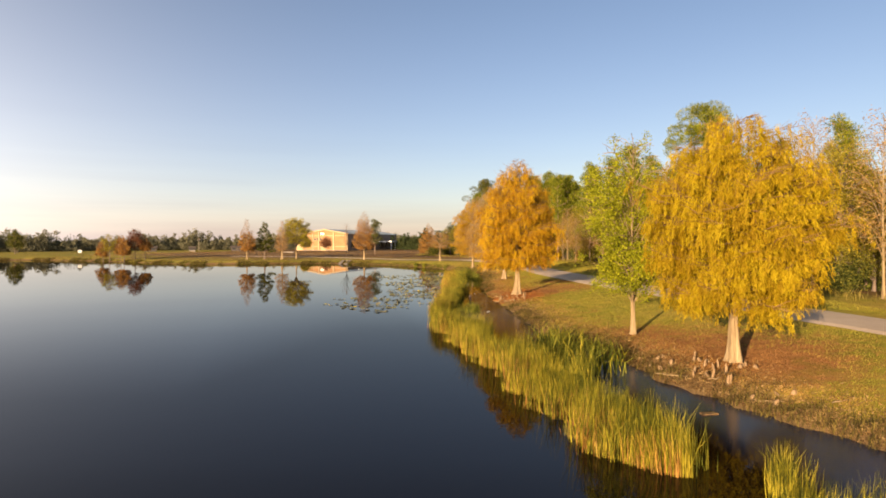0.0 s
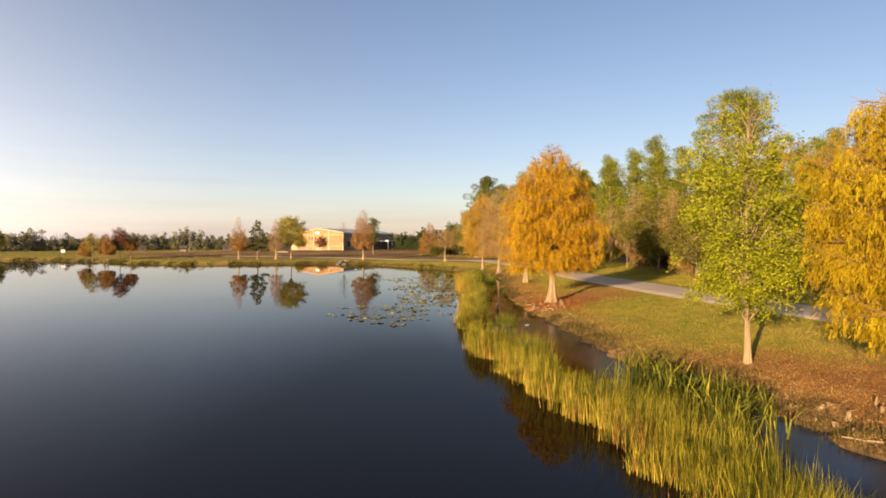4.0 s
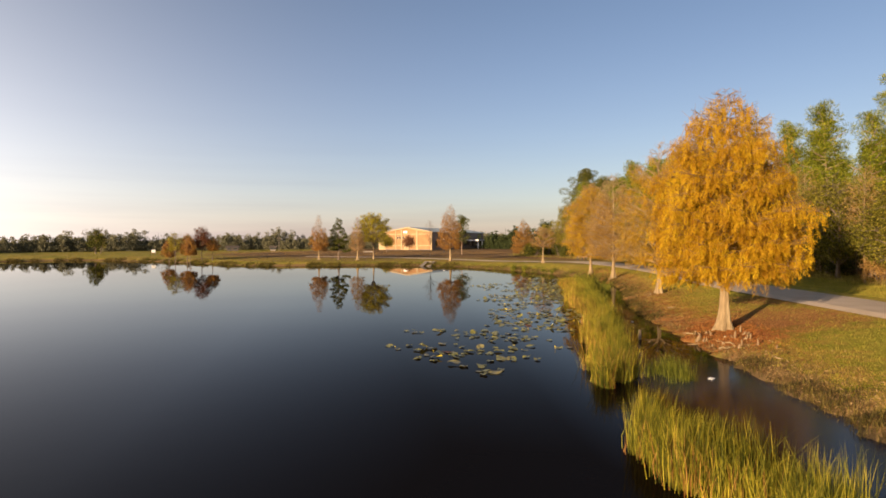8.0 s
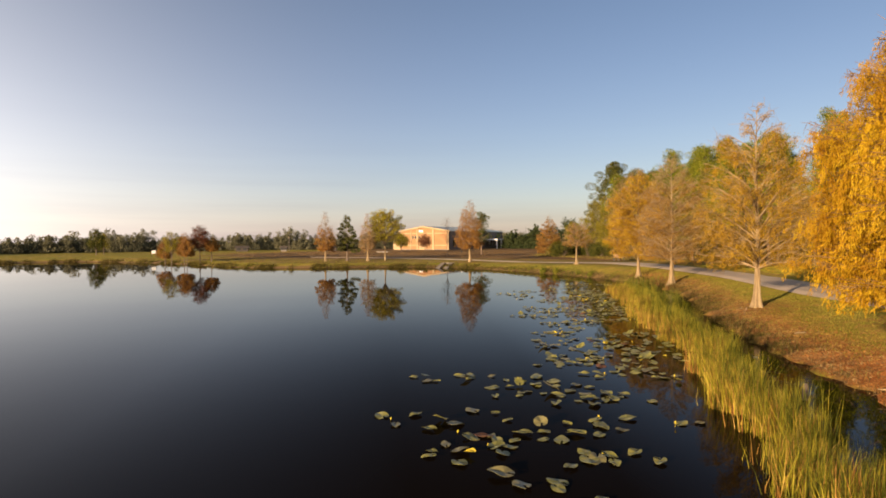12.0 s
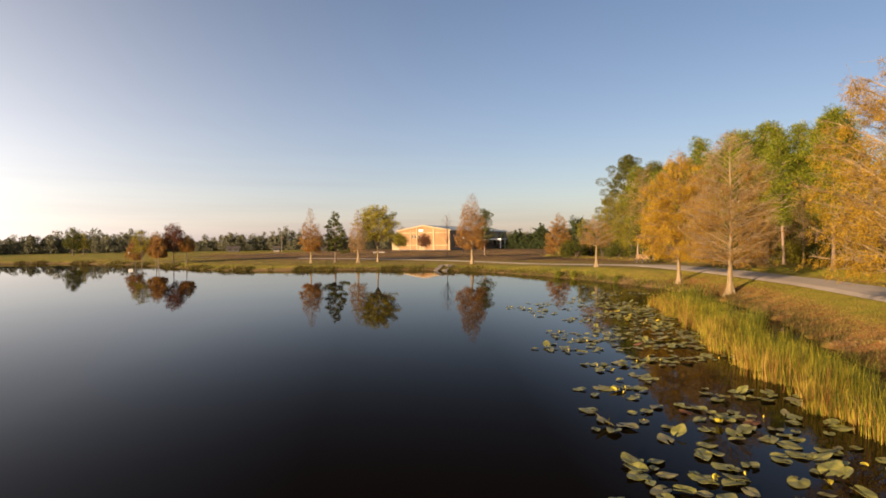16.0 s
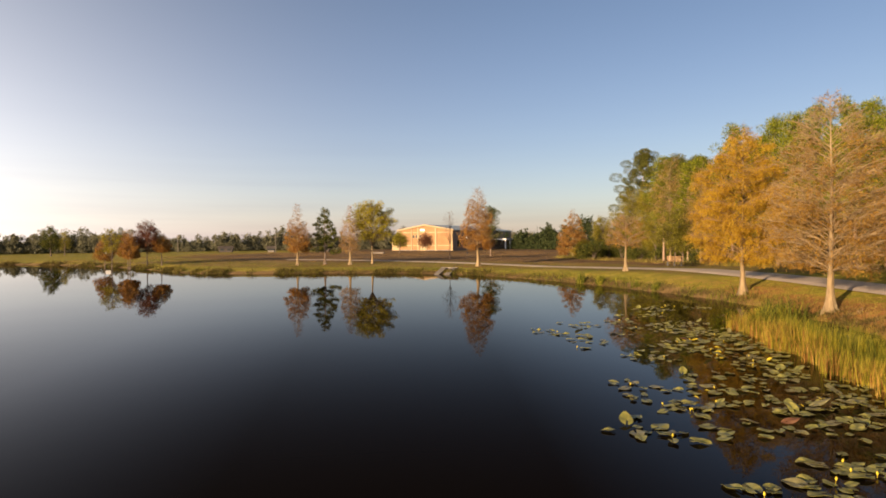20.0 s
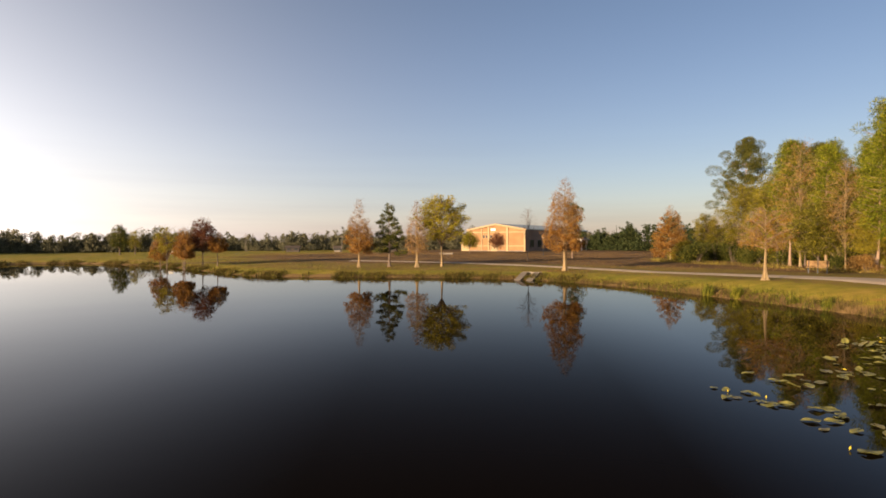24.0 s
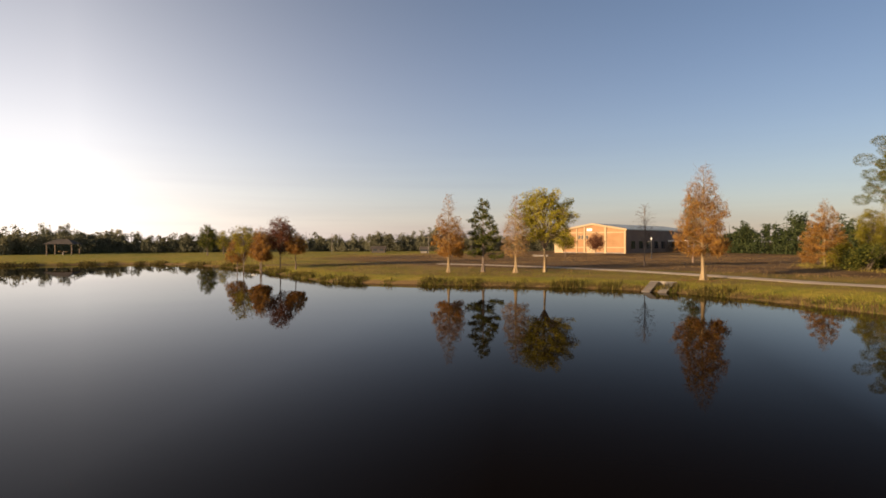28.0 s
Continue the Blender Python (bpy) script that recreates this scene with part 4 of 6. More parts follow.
proto("oak2", "oak_tree", branchy(R(52), 9.5, 2.2, 2.0, teardrop, 70, 0.11, 1.4, 0.7, 400, 60, (0.12, 0.052), 0.19, 0.2, lump=0.12), M_DARKBARK, M_GREEN, "fresh green broadleaf tree at the wood's edge", "tree")
proto("rust0", "cypress_tree", cypress(R(53), 8.5, 1.6, 2.0, teardrop, 70, 0.12, 2200, 13, (0.32, 0.09), (0.12, 0.034), 1.8, 0.4, 0.026, 6, 1, 6.0, 3.0, 0.9), M_BARK, M_RUST, "russet tree at the wood's edge", "tree")
proto("bare0", "bare_tree", branchy(R(54), 9.0, 2.5, 1.6, vase, 56, 0.08, 1.4, 1.0, 800, 6, (0.13, 0.038), 0.15, 0.3, 1, 0.6, 0.014, twigs=5), M_BARK, M_TAN, "nearly bare grey sapling among the pines", "tree")
for i, (mt, lb) in enumerate(((M_DARK, "dense dark green shrub under the trees"), (M_OLIVE, "olive shrub at the foot of the wood"), (M_TAN, "dry tan bush at the wood's edge"))):
    gl_, gc_ = shrub(R(60 + i), 2.4, 1.7, 900 if i < 2 else 700)
    proto("shrub%d" % i, "shrub", (None, gl_, gc_), M_DARKBARK, mt, lb, "shrub")

EDGE = smooth_line([(24, -20), (21.5, 10), (20, 26), (18.3, 45), (17.5, 60), (15.5, 75), (12, 87), (8.8, 97), (4.5, 106), (-1.0, 114), (-4.0, 119), (-2, 128), (8, 140), (25, 160)], 2)
rng = R(77)
lens = np.concatenate([[0], np.cumsum(np.linalg.norm(np.diff(EDGE, axis=0), axis=1))])
proto("evergreen", "evergreen_oak", branchy(R(56), 6.6, 1.2, 2.5, vase, 74, 0.14, 1.5, 0.5, 400, 58, (0.13, 0.06), 0.19, 0.2, lump=0.24), M_DARKBARK, M_EVERGREEN, "dense olive-dark evergreen oak at the wood's edge", "tree")
s = 10.0
while s < lens[-1] - 4:
    p = np.array([np.interp(s, lens, EDGE[:, c]) for c in (0, 1)])
    q = np.array([np.interp(s + 0.5, lens, EDGE[:, c]) for c in (0, 1)])
    nrm = np.array([q[1] - p[1], -(q[0] - p[0])]) * 2
    nrm /= np.linalg.norm(nrm)
    tall = p[1] < 104
    for inset, keys, sc in ((rng.uniform(-0.3, 0.9), ["shrub0", "shrub1", "shrub2", "shrub1", "shrub0", "shrub1"], (0.4, 0.85)),
                            (rng.uniform(1.2, 3.2), ["pine0", "oak1", "pine1", "bare0", "evergreen", "pine0", "oak2"], (0.7, 0.95)),
                            (rng.uniform(3.5, 7), ["pine0", "pine1", "pine2", "oak0", "bare0", "pine1"], (0.85, 1.05)),
                            (rng.uniform(7, 12), ["pine0", "pine1", "pine2", "oak0"], (0.9, 1.15)),
                            (rng.uniform(3, 6), ["shrub0", "shrub0", "shrub1"], (0.9, 1.3))):
        w = p + nrm * inset + rng.normal(0, 0.5, 2)
        key = keys[rng.integers(len(keys))]
        f = rng.uniform(*sc)
        turn = rng.uniform(0, 6.28)
        if inset > 3 and rng.uniform() < (0.45 if inset > 7 else 0.2):
            continue
        if tall and inset < 1 and rng.uniform() < 0.35:
            continue
        if not tall and inset < 3 and rng.uniform() < 0.88:
            continue
        if p[1] < 68 and "shrub" not in key:
            f *= 0.78 if p[1] < 47 else 0.74
        elif "pine" in key:
            f *= 0.9
        if not tall:
            key, f = ("shrub0", "shrub0", "shrub1", "shrub0", "oak0", "shrub0", "bare0")[rng.integers(7)], rng.uniform(0.6, 1.1)
            f = min(f, 0.62) if "shrub" not in key else f
        if math.hypot(w[0] - 4.5, w[1] - 94.5) > 3.2:
            spot(key, w[0], w[1], f, turn, f * rng.uniform(0.9, 1.1))
    s += rng.uniform(2.0, 3.0)
spot("evergreen", 17.4, 57.0, 0.95, 0.3)
for i, (key, px, py, f) in enumerate((("oak1", 20.5, 31.5, 0.95), ("bare0", 19.8, 27.5, 0.95), ("bare0", 21.5, 35.5, 1.1), ("oak2", 21.0, 24.5, 0.85), ("rust0", 23.5, 37.0, 1.05))):
    spot(key, px, py, f, 0.9 * i)
for i, (px, py, f) in enumerate(((18.6, 53.5, 0.8), (17.8, 50.4, 0.9), (18.4, 47.2, 0.85), (18.2, 60.2, 0.95), (19.6, 44.0, 0.9), (19.8, 40.5, 0.8))):
    spot("evergreen", px, py, f, 1.3 + i)
spot("pine1", 18.6, 67.5, 0.94, 0.6)
spot("bare0", 16.9, 53.0, 0.75, 0.6)
spot("bare0", 16.2, 59.0, 0.8, 1.6)
spot("pine0", 14.5, 77.0, 0.88, 0.9)
spot("pine1", 13.2, 82.0, 0.86, 1.9)
for i, (key, px, py, f) in enumerate((("pine1", 12.5, 106.0, 1.12), ("pine0", 15.0, 101.0, 1.1), ("pine2", 14.0, 94.0, 1.0), ("pine0", 7.6, 103.5, 0.8), ("pine1", 9.6, 99.0, 0.85), ("bare0", 8.2, 101.0, 0.95), ("pine2", 6.2, 108.5, 0.9))):
    spot(key, px, py, f, 0.5 + 1.1 * i)
for i, (key, px, py, f) in enumerate((("oak0", 6.0, 112.0, 0.95), ("oak1", 10.5, 108.0, 1.1), ("pine0", 11.0, 113.0, 0.95), ("oak2", 8.0, 117.0, 1.1), ("oak0", 4.5, 121.0, 0.95), ("oak1", 13.0, 100.0, 1.3), ("pine2", 15.0, 104.0, 1.0), ("oak0", 9.0, 123.0, 1.1), ("bare0", 6.5, 106.5, 1.2))):
    spot(key, px, py, f, 0.7 * i)
for i, (key, px, py, f) in enumerate((("pine0", 16.8, 70.0, 0.88), ("pine1", 18.2, 73.5, 0.95), ("pine2", 16.2, 79.5, 0.88), ("pine1", 20.0, 64.0, 0.98), ("pine0", 19.5, 57.5, 0.85), ("pine2", 15.4, 85.0, 0.9))):
    spot(key, px, py, f, 0.4 + 0.9 * i)
for i, (px, py, f) in enumerate(((16.3, 62.4, 0.62), (15.9, 66.2, 0.7), (15.3, 70.3, 0.6), (14.9, 73.1, 0.72), (15.0, 76.4, 0.62), (13.6, 79.6, 0.66), (12.9, 83.2, 0.6), (11.8, 86.8, 0.66))):
    spot("bare0", px, py, f, 1.7 * i)
spot("rust0", -2.9, 121.5, 1.05, 0.4, 0.85, 0.8)
for i, (px, py, h, cr, n, bare) in enumerate(((10.0, 151.0, 18.2, 4.2, 40, 0.44), (11.4, 129.0, 13.8, 3.0, 36, 0.44), (15.0, 131.0, 14.0, 2.6, 44, 0.36))):
    plant("pine_tree", px, py, pine(R(480 + i), h, cr, n, bare, 0.6, (0.85, 1.35), 1.3, 3.2, 0.75), M_PINEBARK, M_PINEBARK, M_OLDPINE, "old pine with rounded clumps of needles above a bare trunk", "pine", "woods beyond the path")

plant("pine_tree", 26.8, 62.0, pine(R(490), 16.4, 3.7, 60, 0.42, 0.6, (0.65, 1.15), 1.2, 2.2, 0.45), M_PINEBARK, M_PINEBARK, M_PINE, "very tall pine with an open crown above the wood", "pine", "woods beyond the path")

# far woods on the skyline, one mass of many trees
def far_wood(name, line, count, hmin, hmax, leaf, label, seed, deep=14.0, pines=0.4, scrub=1.0, size=1.0):
    """Trees of two habits, round-headed and pine-like, that share one mass; thickets between their stems."""
    rng = R(seed)
    line = np.array(line, float)
    ln = np.concatenate([[0], np.cumsum(np.linalg.norm(np.diff(line, axis=0), axis=1))])
    g = Geo()

    def puff(q, r, flat, m, tuft):
        o = unit(rng.normal(size=(m, 3)))
        c = q + o * rng.uniform(0.1, 1, (m, 1)) ** 0.45 * np.array([r, r, r * flat])
        blades(g, c, rng.normal(size=(m, 3)), rng.uniform(0.7, 1.3, m) * tuft, rng.uniform(0.45, 0.75, m) * tuft, rng)

    for i in range(count):
        t = rng.uniform(0, ln[-1])
        x, y = (np.interp(t, ln, line[:, c]) for c in (0, 1))
        back = rng.uniform(0, 1)
        x, y = x + rng.normal(0, 2), y + deep * back
        swell = 0.82 + 0.16 * math.sin(t * 0.13 + seed) + 0.12 * math.sin(t * 0.41 + 2 * seed)
        h = (hmin + (hmax - hmin) * rng.uniform(0, 1) ** 1.6) * swell * (0.85 + 0.25 * back)
        b = np.array([x, y, 0.3])
        top = b + [rng.uniform(-0.3, 0.3), 0, h * 0.93]
        tube(g, [b - [0, 0, 0.3], (b + top) / 2, top], [0.13, 0.10, 0.03], 5)
        if rng.uniform() < pines:
            for j in range(7):
                f = 0.52 + 0.45 * j / 6 + rng.uniform(-0.03, 0.03)
                off = rng.normal(0, 0.075 * h * (1.25 - 0.75 * abs(f - 0.7) / 0.3), 2)
                puff(b + (top - b) * f / 0.95 + [off[0], off[1], 0], h * rng.uniform(0.075, 0.125), 0.65, 32, 0.42 * size)
        else:
            w = rng.uniform(0.14, 0.24) * h
            for j in range(8):
                v = unit(rng.normal(size=3))
                puff(b + [0, 0, 0.55 * h] + v * [w, w, 0.27 * h], rng.uniform(0.6, 0.95) * w, 0.8, 32, 0.42 * size)
        if rng.uniform() < scrub:
            hb = h * rng.uniform(0.4, 0.7)
            for j in range(4):
                puff(b + [rng.uniform(-2.2, 2.2), rng.uniform(-1, 1), hb * rng.uniform(0.3, 0.6)], hb * rng.uniform(0.5, 0.9), 0.7, 44, 0.42 * size)
    return tagged(new(name, g.mesh(name, leaf)), label, "woods", kind="stuff")


far_wood("far_woods", [(-198, 67), (-188, 107), (-170, 143), (-145, 175), (-120, 198), (-94, 214), (-68, 224), (-39, 262), (-5, 265)], 1050, 5.0, 7.6, M_FARHAZE, "distant line of mixed woodland beyond the field, haze put into its leaf colour", 91, 22, 0.3)
far_wood("far_pines", [(-16, 224), (-9, 214), (4, 196), (16, 180), (30, 168)], 130, 6.4, 9.0, M_FARPINE, "row of dark green pines behind the lawn", 92, 10, 0.75, 0.8)
far_wood("deep_woods", [(46, -20), (42, 30), (40, 70), (36, 110), (30, 150), (60, 170)], 120, 7.0, 11.0, M_DARK, "deeper part of the wood behind the pines", 94, 8, 0.5, 1.0, 1.3)


# ---- reeds, lilies and the bank's small growth ----
def strands(g, rng, x, y, z, h, width, lean=0.13, bend=0.12):
    """Upright blades in two pieces, bent over towards the tip."""
    m = len(x)
    az = rng.uniform(-2.6, 2.6, m) + 2.2 * np.sin(x * 1.1 + 1.3 * np.sin(y * 0.8)) + 1.5 * np.sin(y * 1.9)
    o = np.stack([np.cos(az), np.sin(az), np.zeros(m)], 1)
    s = np.stack([-np.sin(az + 0.9), np.cos(az + 0.9), np.zeros(m)], 1) * np.broadcast_to(width, m)[:, None] / 2
    a = np.stack([x, y, z], 1)
    l1, b1 = rng.normal(0, lean, (m, 1)), np.abs(rng.normal(0, bend, (m, 1)))
    b = a + o * l1 * h[:, None] * 0.55 + np.stack([0 * h, 0 * h, 0.58 * h], 1)
    c = a + o * (l1 + b1) * h[:, None] + np.stack([0 * h, 0 * h, h * (1 - 0.25 * b1[:, 0])], 1)
    v = np.stack([a - s, a + s, b + s * 0.85, b - s * 0.85, c + s * 0.12, c - s * 0.12], 1)
    i = np.arange(m)[:, None] * 6
    g.add(v, np.concatenate([i + [0, 1, 2, 3], i + [3, 2, 4, 5]]))


def belt(name, left, right, per_m2, h, seed, leaf, label, width=0.0095, ragged=0.8):
    """A bed of reeds between two lines that share their y."""
    rng = R(seed)
    left, right = np.array(left, float), np.array(right, float)
    y0, y1 = left[0, 1], left[-1, 1]
    area = float(np.mean(np.interp(np.linspace(y0, y1, 60), right[:, 1], right[:, 0]) - np.interp(np.linspace(y0, y1, 60), left[:, 1], left[:, 0]))) * (y1 - y0)
    m = int(area * per_m2)
    y = rng.uniform(y0, y1, m)
    f = rng.uniform(0, 1, m)
    xl, xr = np.interp(y, left[:, 1], left[:, 0]), np.interp(y, right[:, 1], right[:, 0])
    taper = np.sqrt(np.clip(np.minimum(y - y0, y1 - y) / 1.1 + 0.05 * rng.normal(size=m), 0.02, 1))
    x = (xl + xr) / 2 + (xr - xl) * (f - 0.5) * taper + rng.normal(0, 0.06, m) + 0.16 * np.sin(y * 1.7) + 0.10 * np.sin(y * 4.1 + 1)
    gap = np.sin(x * 3.1 + 2 * np.sin(y * 1.3)) * np.sin(y * 2.3 + x) + 0.5 * np.sin(x * 7 + y * 5)
    rim = np.minimum(np.minimum(f, 1 - f) * (xr - xl), np.minimum(y - y0, y1 - y)) / ragged
    keep = gap + 1.2 * np.minimum(rim, 1) + rng.normal(0, 0.25, m) > 0.25
    x, y, gap = x[keep], y[keep], gap[keep]
    hh = h * (0.8 + 0.14 * gap + 0.12 * np.sin(y * 1.1 + x) + 0.08 * np.sin(y * 3.7)) * rng.uniform(0.5, 1.2, len(x))
    g = Geo()
    strands(g, rng, x, y, np.minimum(land(x, y), 0) * 0.3 - 0.02, hh, width)
    return tagged(new(name, g.mesh(name, leaf)), label, "reeds", kind="stuff")


NEAR_L = [(2.95, 9.2), (2.3, 10.8), (2.0, 11.9), (1.8, 13.4), (1.45, 15.5), (1.05, 17.5), (0.6, 19), (0.1, 21.3), (-0.2, 23.4), (-0.55, 25.9)]
NEAR_R = [(4.4, 9.2), (3.9, 12.5), (3.2, 15.5), (2.9, 17), (2.3, 18.8), (1.9, 20.6), (1.5, 23.4), (1.0, 24.6), (0.0, 25.9)]
belt("reed_bed", NEAR_L, NEAR_R, 950, 1.05, 101, M_REED, "dense bed of tall yellow-green reeds in shallow water")
belt("dead_reeds", NEAR_L, [(x + 0.9, y) for x, y in NEAR_L], 300, 0.85, 106, M_STRAW, "dead straw-coloured blades along the reeds' open side")
belt("green_reeds", [(x - 1.0, y) for x, y in NEAR_R], NEAR_R, 420, 1.0, 108, M_RUSH, "greener young reeds on the bank side of the bed")
belt("reed_bed", [(3.9, 4.0), (4.1, 7.0), (4.3, 8.8)], [(6.2, 4.0), (5.9, 7.0), (5.1, 8.8)], 800, 0.8, 102, M_REED, "loose stand of yellow-green reeds in shallow water")
LONG_L = [(-0.7, 29.5), (-0.8, 30.2), (-0.5, 33), (-0.35, 36.5), (0.15, 39.4), (0.5, 41.4), (0.4, 42.9), (0.1, 44.5), (0.0, 47), (0.0, 50), (0.35, 53.4), (0.25, 57.5), (0.15, 61), (0.6, 63.5)]
LONG_R = [(-0.1, 29.5), (0.3, 30.5), (0.65, 34), (1.05, 38.0), (1.5, 41.5), (1.45, 46), (1.6, 50.5), (1.85, 55), (2.0, 58), (1.9, 61), (1.8, 63.5)]
belt("reed_bed", LONG_L, LONG_R, 860, 0.98, 103, M_REED, "long belt of golden reeds along the pond's edge")
belt("dead_reeds", LONG_L, [(x + 0.9, y) for x, y in LONG_L], 420, 0.9, 107, M_STRAW, "dead straw-coloured blades along the reeds' open side")
belt("green_reeds", [(x - 0.8, y) for x, y in LONG_R], LONG_R, 520, 1.0, 109, M_RUSH, "greener young reeds on the bank side of the belt")
belt("rush_clump", [(0.3, 30.1), (0.4, 32.2)], [(1.9, 30.1), (2.0, 32.2)], 620, 0.8, 104, M_RUSH, "bright green rush clump by the bank")
belt("rush_clump", [(2.4, 55.0), (2.5, 62.0)], [(3.2, 55.0), (3.2, 62.0)], 260, 0.8, 105, M_RUSH, "green rushes at the water's edge")


for i, (px, py) in enumerate(((-0.5, 79.4), (-2.6, 82.4), (0.4, 77.7), (-3.5, 83.8))):
    belt("rush_clump", [(px - 0.5, py - 0.45), (px - 0.5, py + 0.45)], [(px + 0.5, py - 0.45), (px + 0.5, py + 0.45)], 420, 0.75, 150 + i, M_RUSH, "bright green rush clump at the water's edge", 0.02)


def fringe(name, s0, s1, per_m, h, seed, leaf, label, wide=0.5, out=0.0, width=0.014, clumpy=0.0):
    """Growth along the water's edge between two stretches of the shore, measured by y or x."""
    rng = R(seed)
    sh = smooth_line(BANK, 3)
    ln = np.concatenate([[0], np.cumsum(np.linalg.norm(np.diff(sh, axis=0), axis=1))])
    m = int((s1 - s0) * per_m)
    t = rng.uniform(s0, s1, m)
    if clumpy:
        t = t[np.sin(t * 1.9) + np.sin(t * 0.71 + 1) + rng.normal(0, 0.4, m) > clumpy]
    m = len(t)
    x, y = np.interp(t, ln, sh[:, 0]), np.interp(t, ln, sh[:, 1])
    tx, ty = np.interp(t + 0.5, ln, sh[:, 0]) - x, np.interp(t + 0.5, ln, sh[:, 1]) - y
    k = np.hypot(tx, ty) + 1e-6
    off = out + rng.normal(0, wide, m)
    x, y = x + ty / k * off, y - tx / k * off
    bare = (np.abs(y - 37.0) < 4.0) & (rng.uniform(0, 1, m) < 0.88)
    x, y = x[~bare], y[~bare]
    g = Geo()
    strands(g, rng, x, y, land(x, y) - 0.02, h * rng.uniform(0.4, 1.2, len(x)), width, 0.35, 0.4)
    return tagged(new(name, g.mesh(name, leaf)), label, "bank grass", kind="stuff")


def shore_at(y):
    sh = smooth_line(BANK, 3)
    ln = np.concatenate([[0], np.cumsum(np.linalg.norm(np.diff(sh, axis=0), axis=1))])
    i = np.argmin(np.abs(sh[:, 1] - y) + 1000 * (sh[:, 0] < -6))
    return ln[i]


S10, S64 = shore_at(2.0), shore_at(66.0)
fringe("bank_grass", S10, S64, 90, 0.13, 111, M_SEDGE, "rough brown-green sedge on the muddy bank", 0.4, 0.9)
fringe("bank_grass", S10, S64, 330, 0.20, 116, M_SEDGE, "dark weeds and sedge at the water's edge", 0.26, 0.22, 0.014, -0.9)
fringe("dry_grass", S10, S64, 620, 0.075, 115, M_TAN, "short straw-coloured dry grass on the bank", 0.5, 1.3, 0.009)
fringe("bank_grass", S64, S64 + 48, 150, 0.32, 112, M_SEDGE, "rough sedge on the bank", 0.4, 0.2)
fringe("bank_grass", S64, S64 + 95, 150, 0.27, 113, M_RUSH, "green grass and rushes along the far water's edge", 0.5, 0.3, 0.022, 0.1)
fringe("bank_grass", S64 + 30, S64 + 150, 190, 0.42, 114, M_SEDGE, "dark sedge tussocks along the far bank", 0.5, 0.3, 0.04, 0.3)


def pickerel(x, y, seed, n=40, h=0.75, gold=False):
    """A water plant with broad arching blades."""
    rng = R(seed)
    e = empty("pickerel_plant", x, y, -0.05, "broad-leaved green water plant rising from the shallows", "water plant", "broad-leaved water plants")
    for share, leaf in ((0.7, M_RUSH), (0.3, M_GOLDGREEN if gold else M_REED)):
        g = Geo()
        m = int(n * share)
        px, py = rng.normal(0, 0.34, m), rng.normal(0, 0.34, m)
        strands(g, rng, px, py, np.zeros(m), h * rng.uniform(0.55, 1.25, m), rng.uniform(0.022, 0.045, m), 0.22, 0.42)
        tagged(part("foliage", g.mesh("foliage", leaf), e), kind="stuff")


for i, (px, py) in enumerate(((3.5, 17.8), (3.9, 18.8), (4.1, 16.6), (3.3, 19.4), (4.5, 18.0), (3.7, 20.3), (2.2, 63.5), (2.6, 64.4))):
    pickerel(px, py, 300 + i, 110, 0.85, i == 5)

# lily pads: pointed oval leaves in loose rosettes, each leaf a piece of its patch
def pad_mesh(seed, material, lift=0.0):
    rng = R(seed)
    k = 18
    ang = np.linspace(0.2, 2 * math.pi - 0.2, k)
    rx, ry = 0.17 * rng.uniform(0.9, 1.1), 0.132 * rng.uniform(0.88, 1.12)
    tip = 1 + 0.32 * np.clip(-np.cos(ang), 0, 1) ** 4
    rim = np.stack([-rx * np.cos(ang) * tip * (1 + 0.03 * rng.normal(size=k)), ry * np.sin(ang), 0.012 * np.sin(ang * 3 + rng.uniform(0, 6)) + 0.012 + lift * np.abs(np.sin(ang))], 1)
    mid = rim * [0.55, 0.55, 0.6] + [0, 0, 0.004]
    low = rim * [0.99, 0.99, 1] - [0, 0, 0.005]
    cen = np.array([[-0.03, 0, 0.010]])
    v = np.concatenate([cen, mid, rim, low])
    q = []
    for i in range(k - 1):
        q += [(1 + i, 1 + k + i, 2 + k + i, 2 + i), (1 + k + i, 1 + 2 * k + i, 2 + 2 * k + i, 2 + k + i)]
        if i % 2 == 0:
            q.append((0, 1 + i, 2 + i, min(3 + i, k)))
    g = Geo()
    g.add(v, [t for t in q if len(set(t)) == 4])
    return g.mesh("lily_pad", material)


PADS = [pad_mesh(1, M_PAD), pad_mesh(2, M_PAD, 0.012), pad_mesh(3, M_PAD, 0.03), pad_mesh(4, M_PADGREY), pad_mesh(7, M_PADGREY, 0.02), pad_mesh(5, M_PADRED), pad_mesh(6, M_PADGOLD, 0.07)]
g = Geo()
tube(g, [(0, 0, -0.05), (0.01, 0, 0.09), (0.012, 0, 0.095), (0.012, 0, 0.115), (0.012, 0, 0.135), (0.012, 0, 0.142)], [0.003, 0.003, 0.010, 0.016, 0.011, 0.002], 8)
BUD = g.mesh("flower_bud", M_PADGOLD, True)


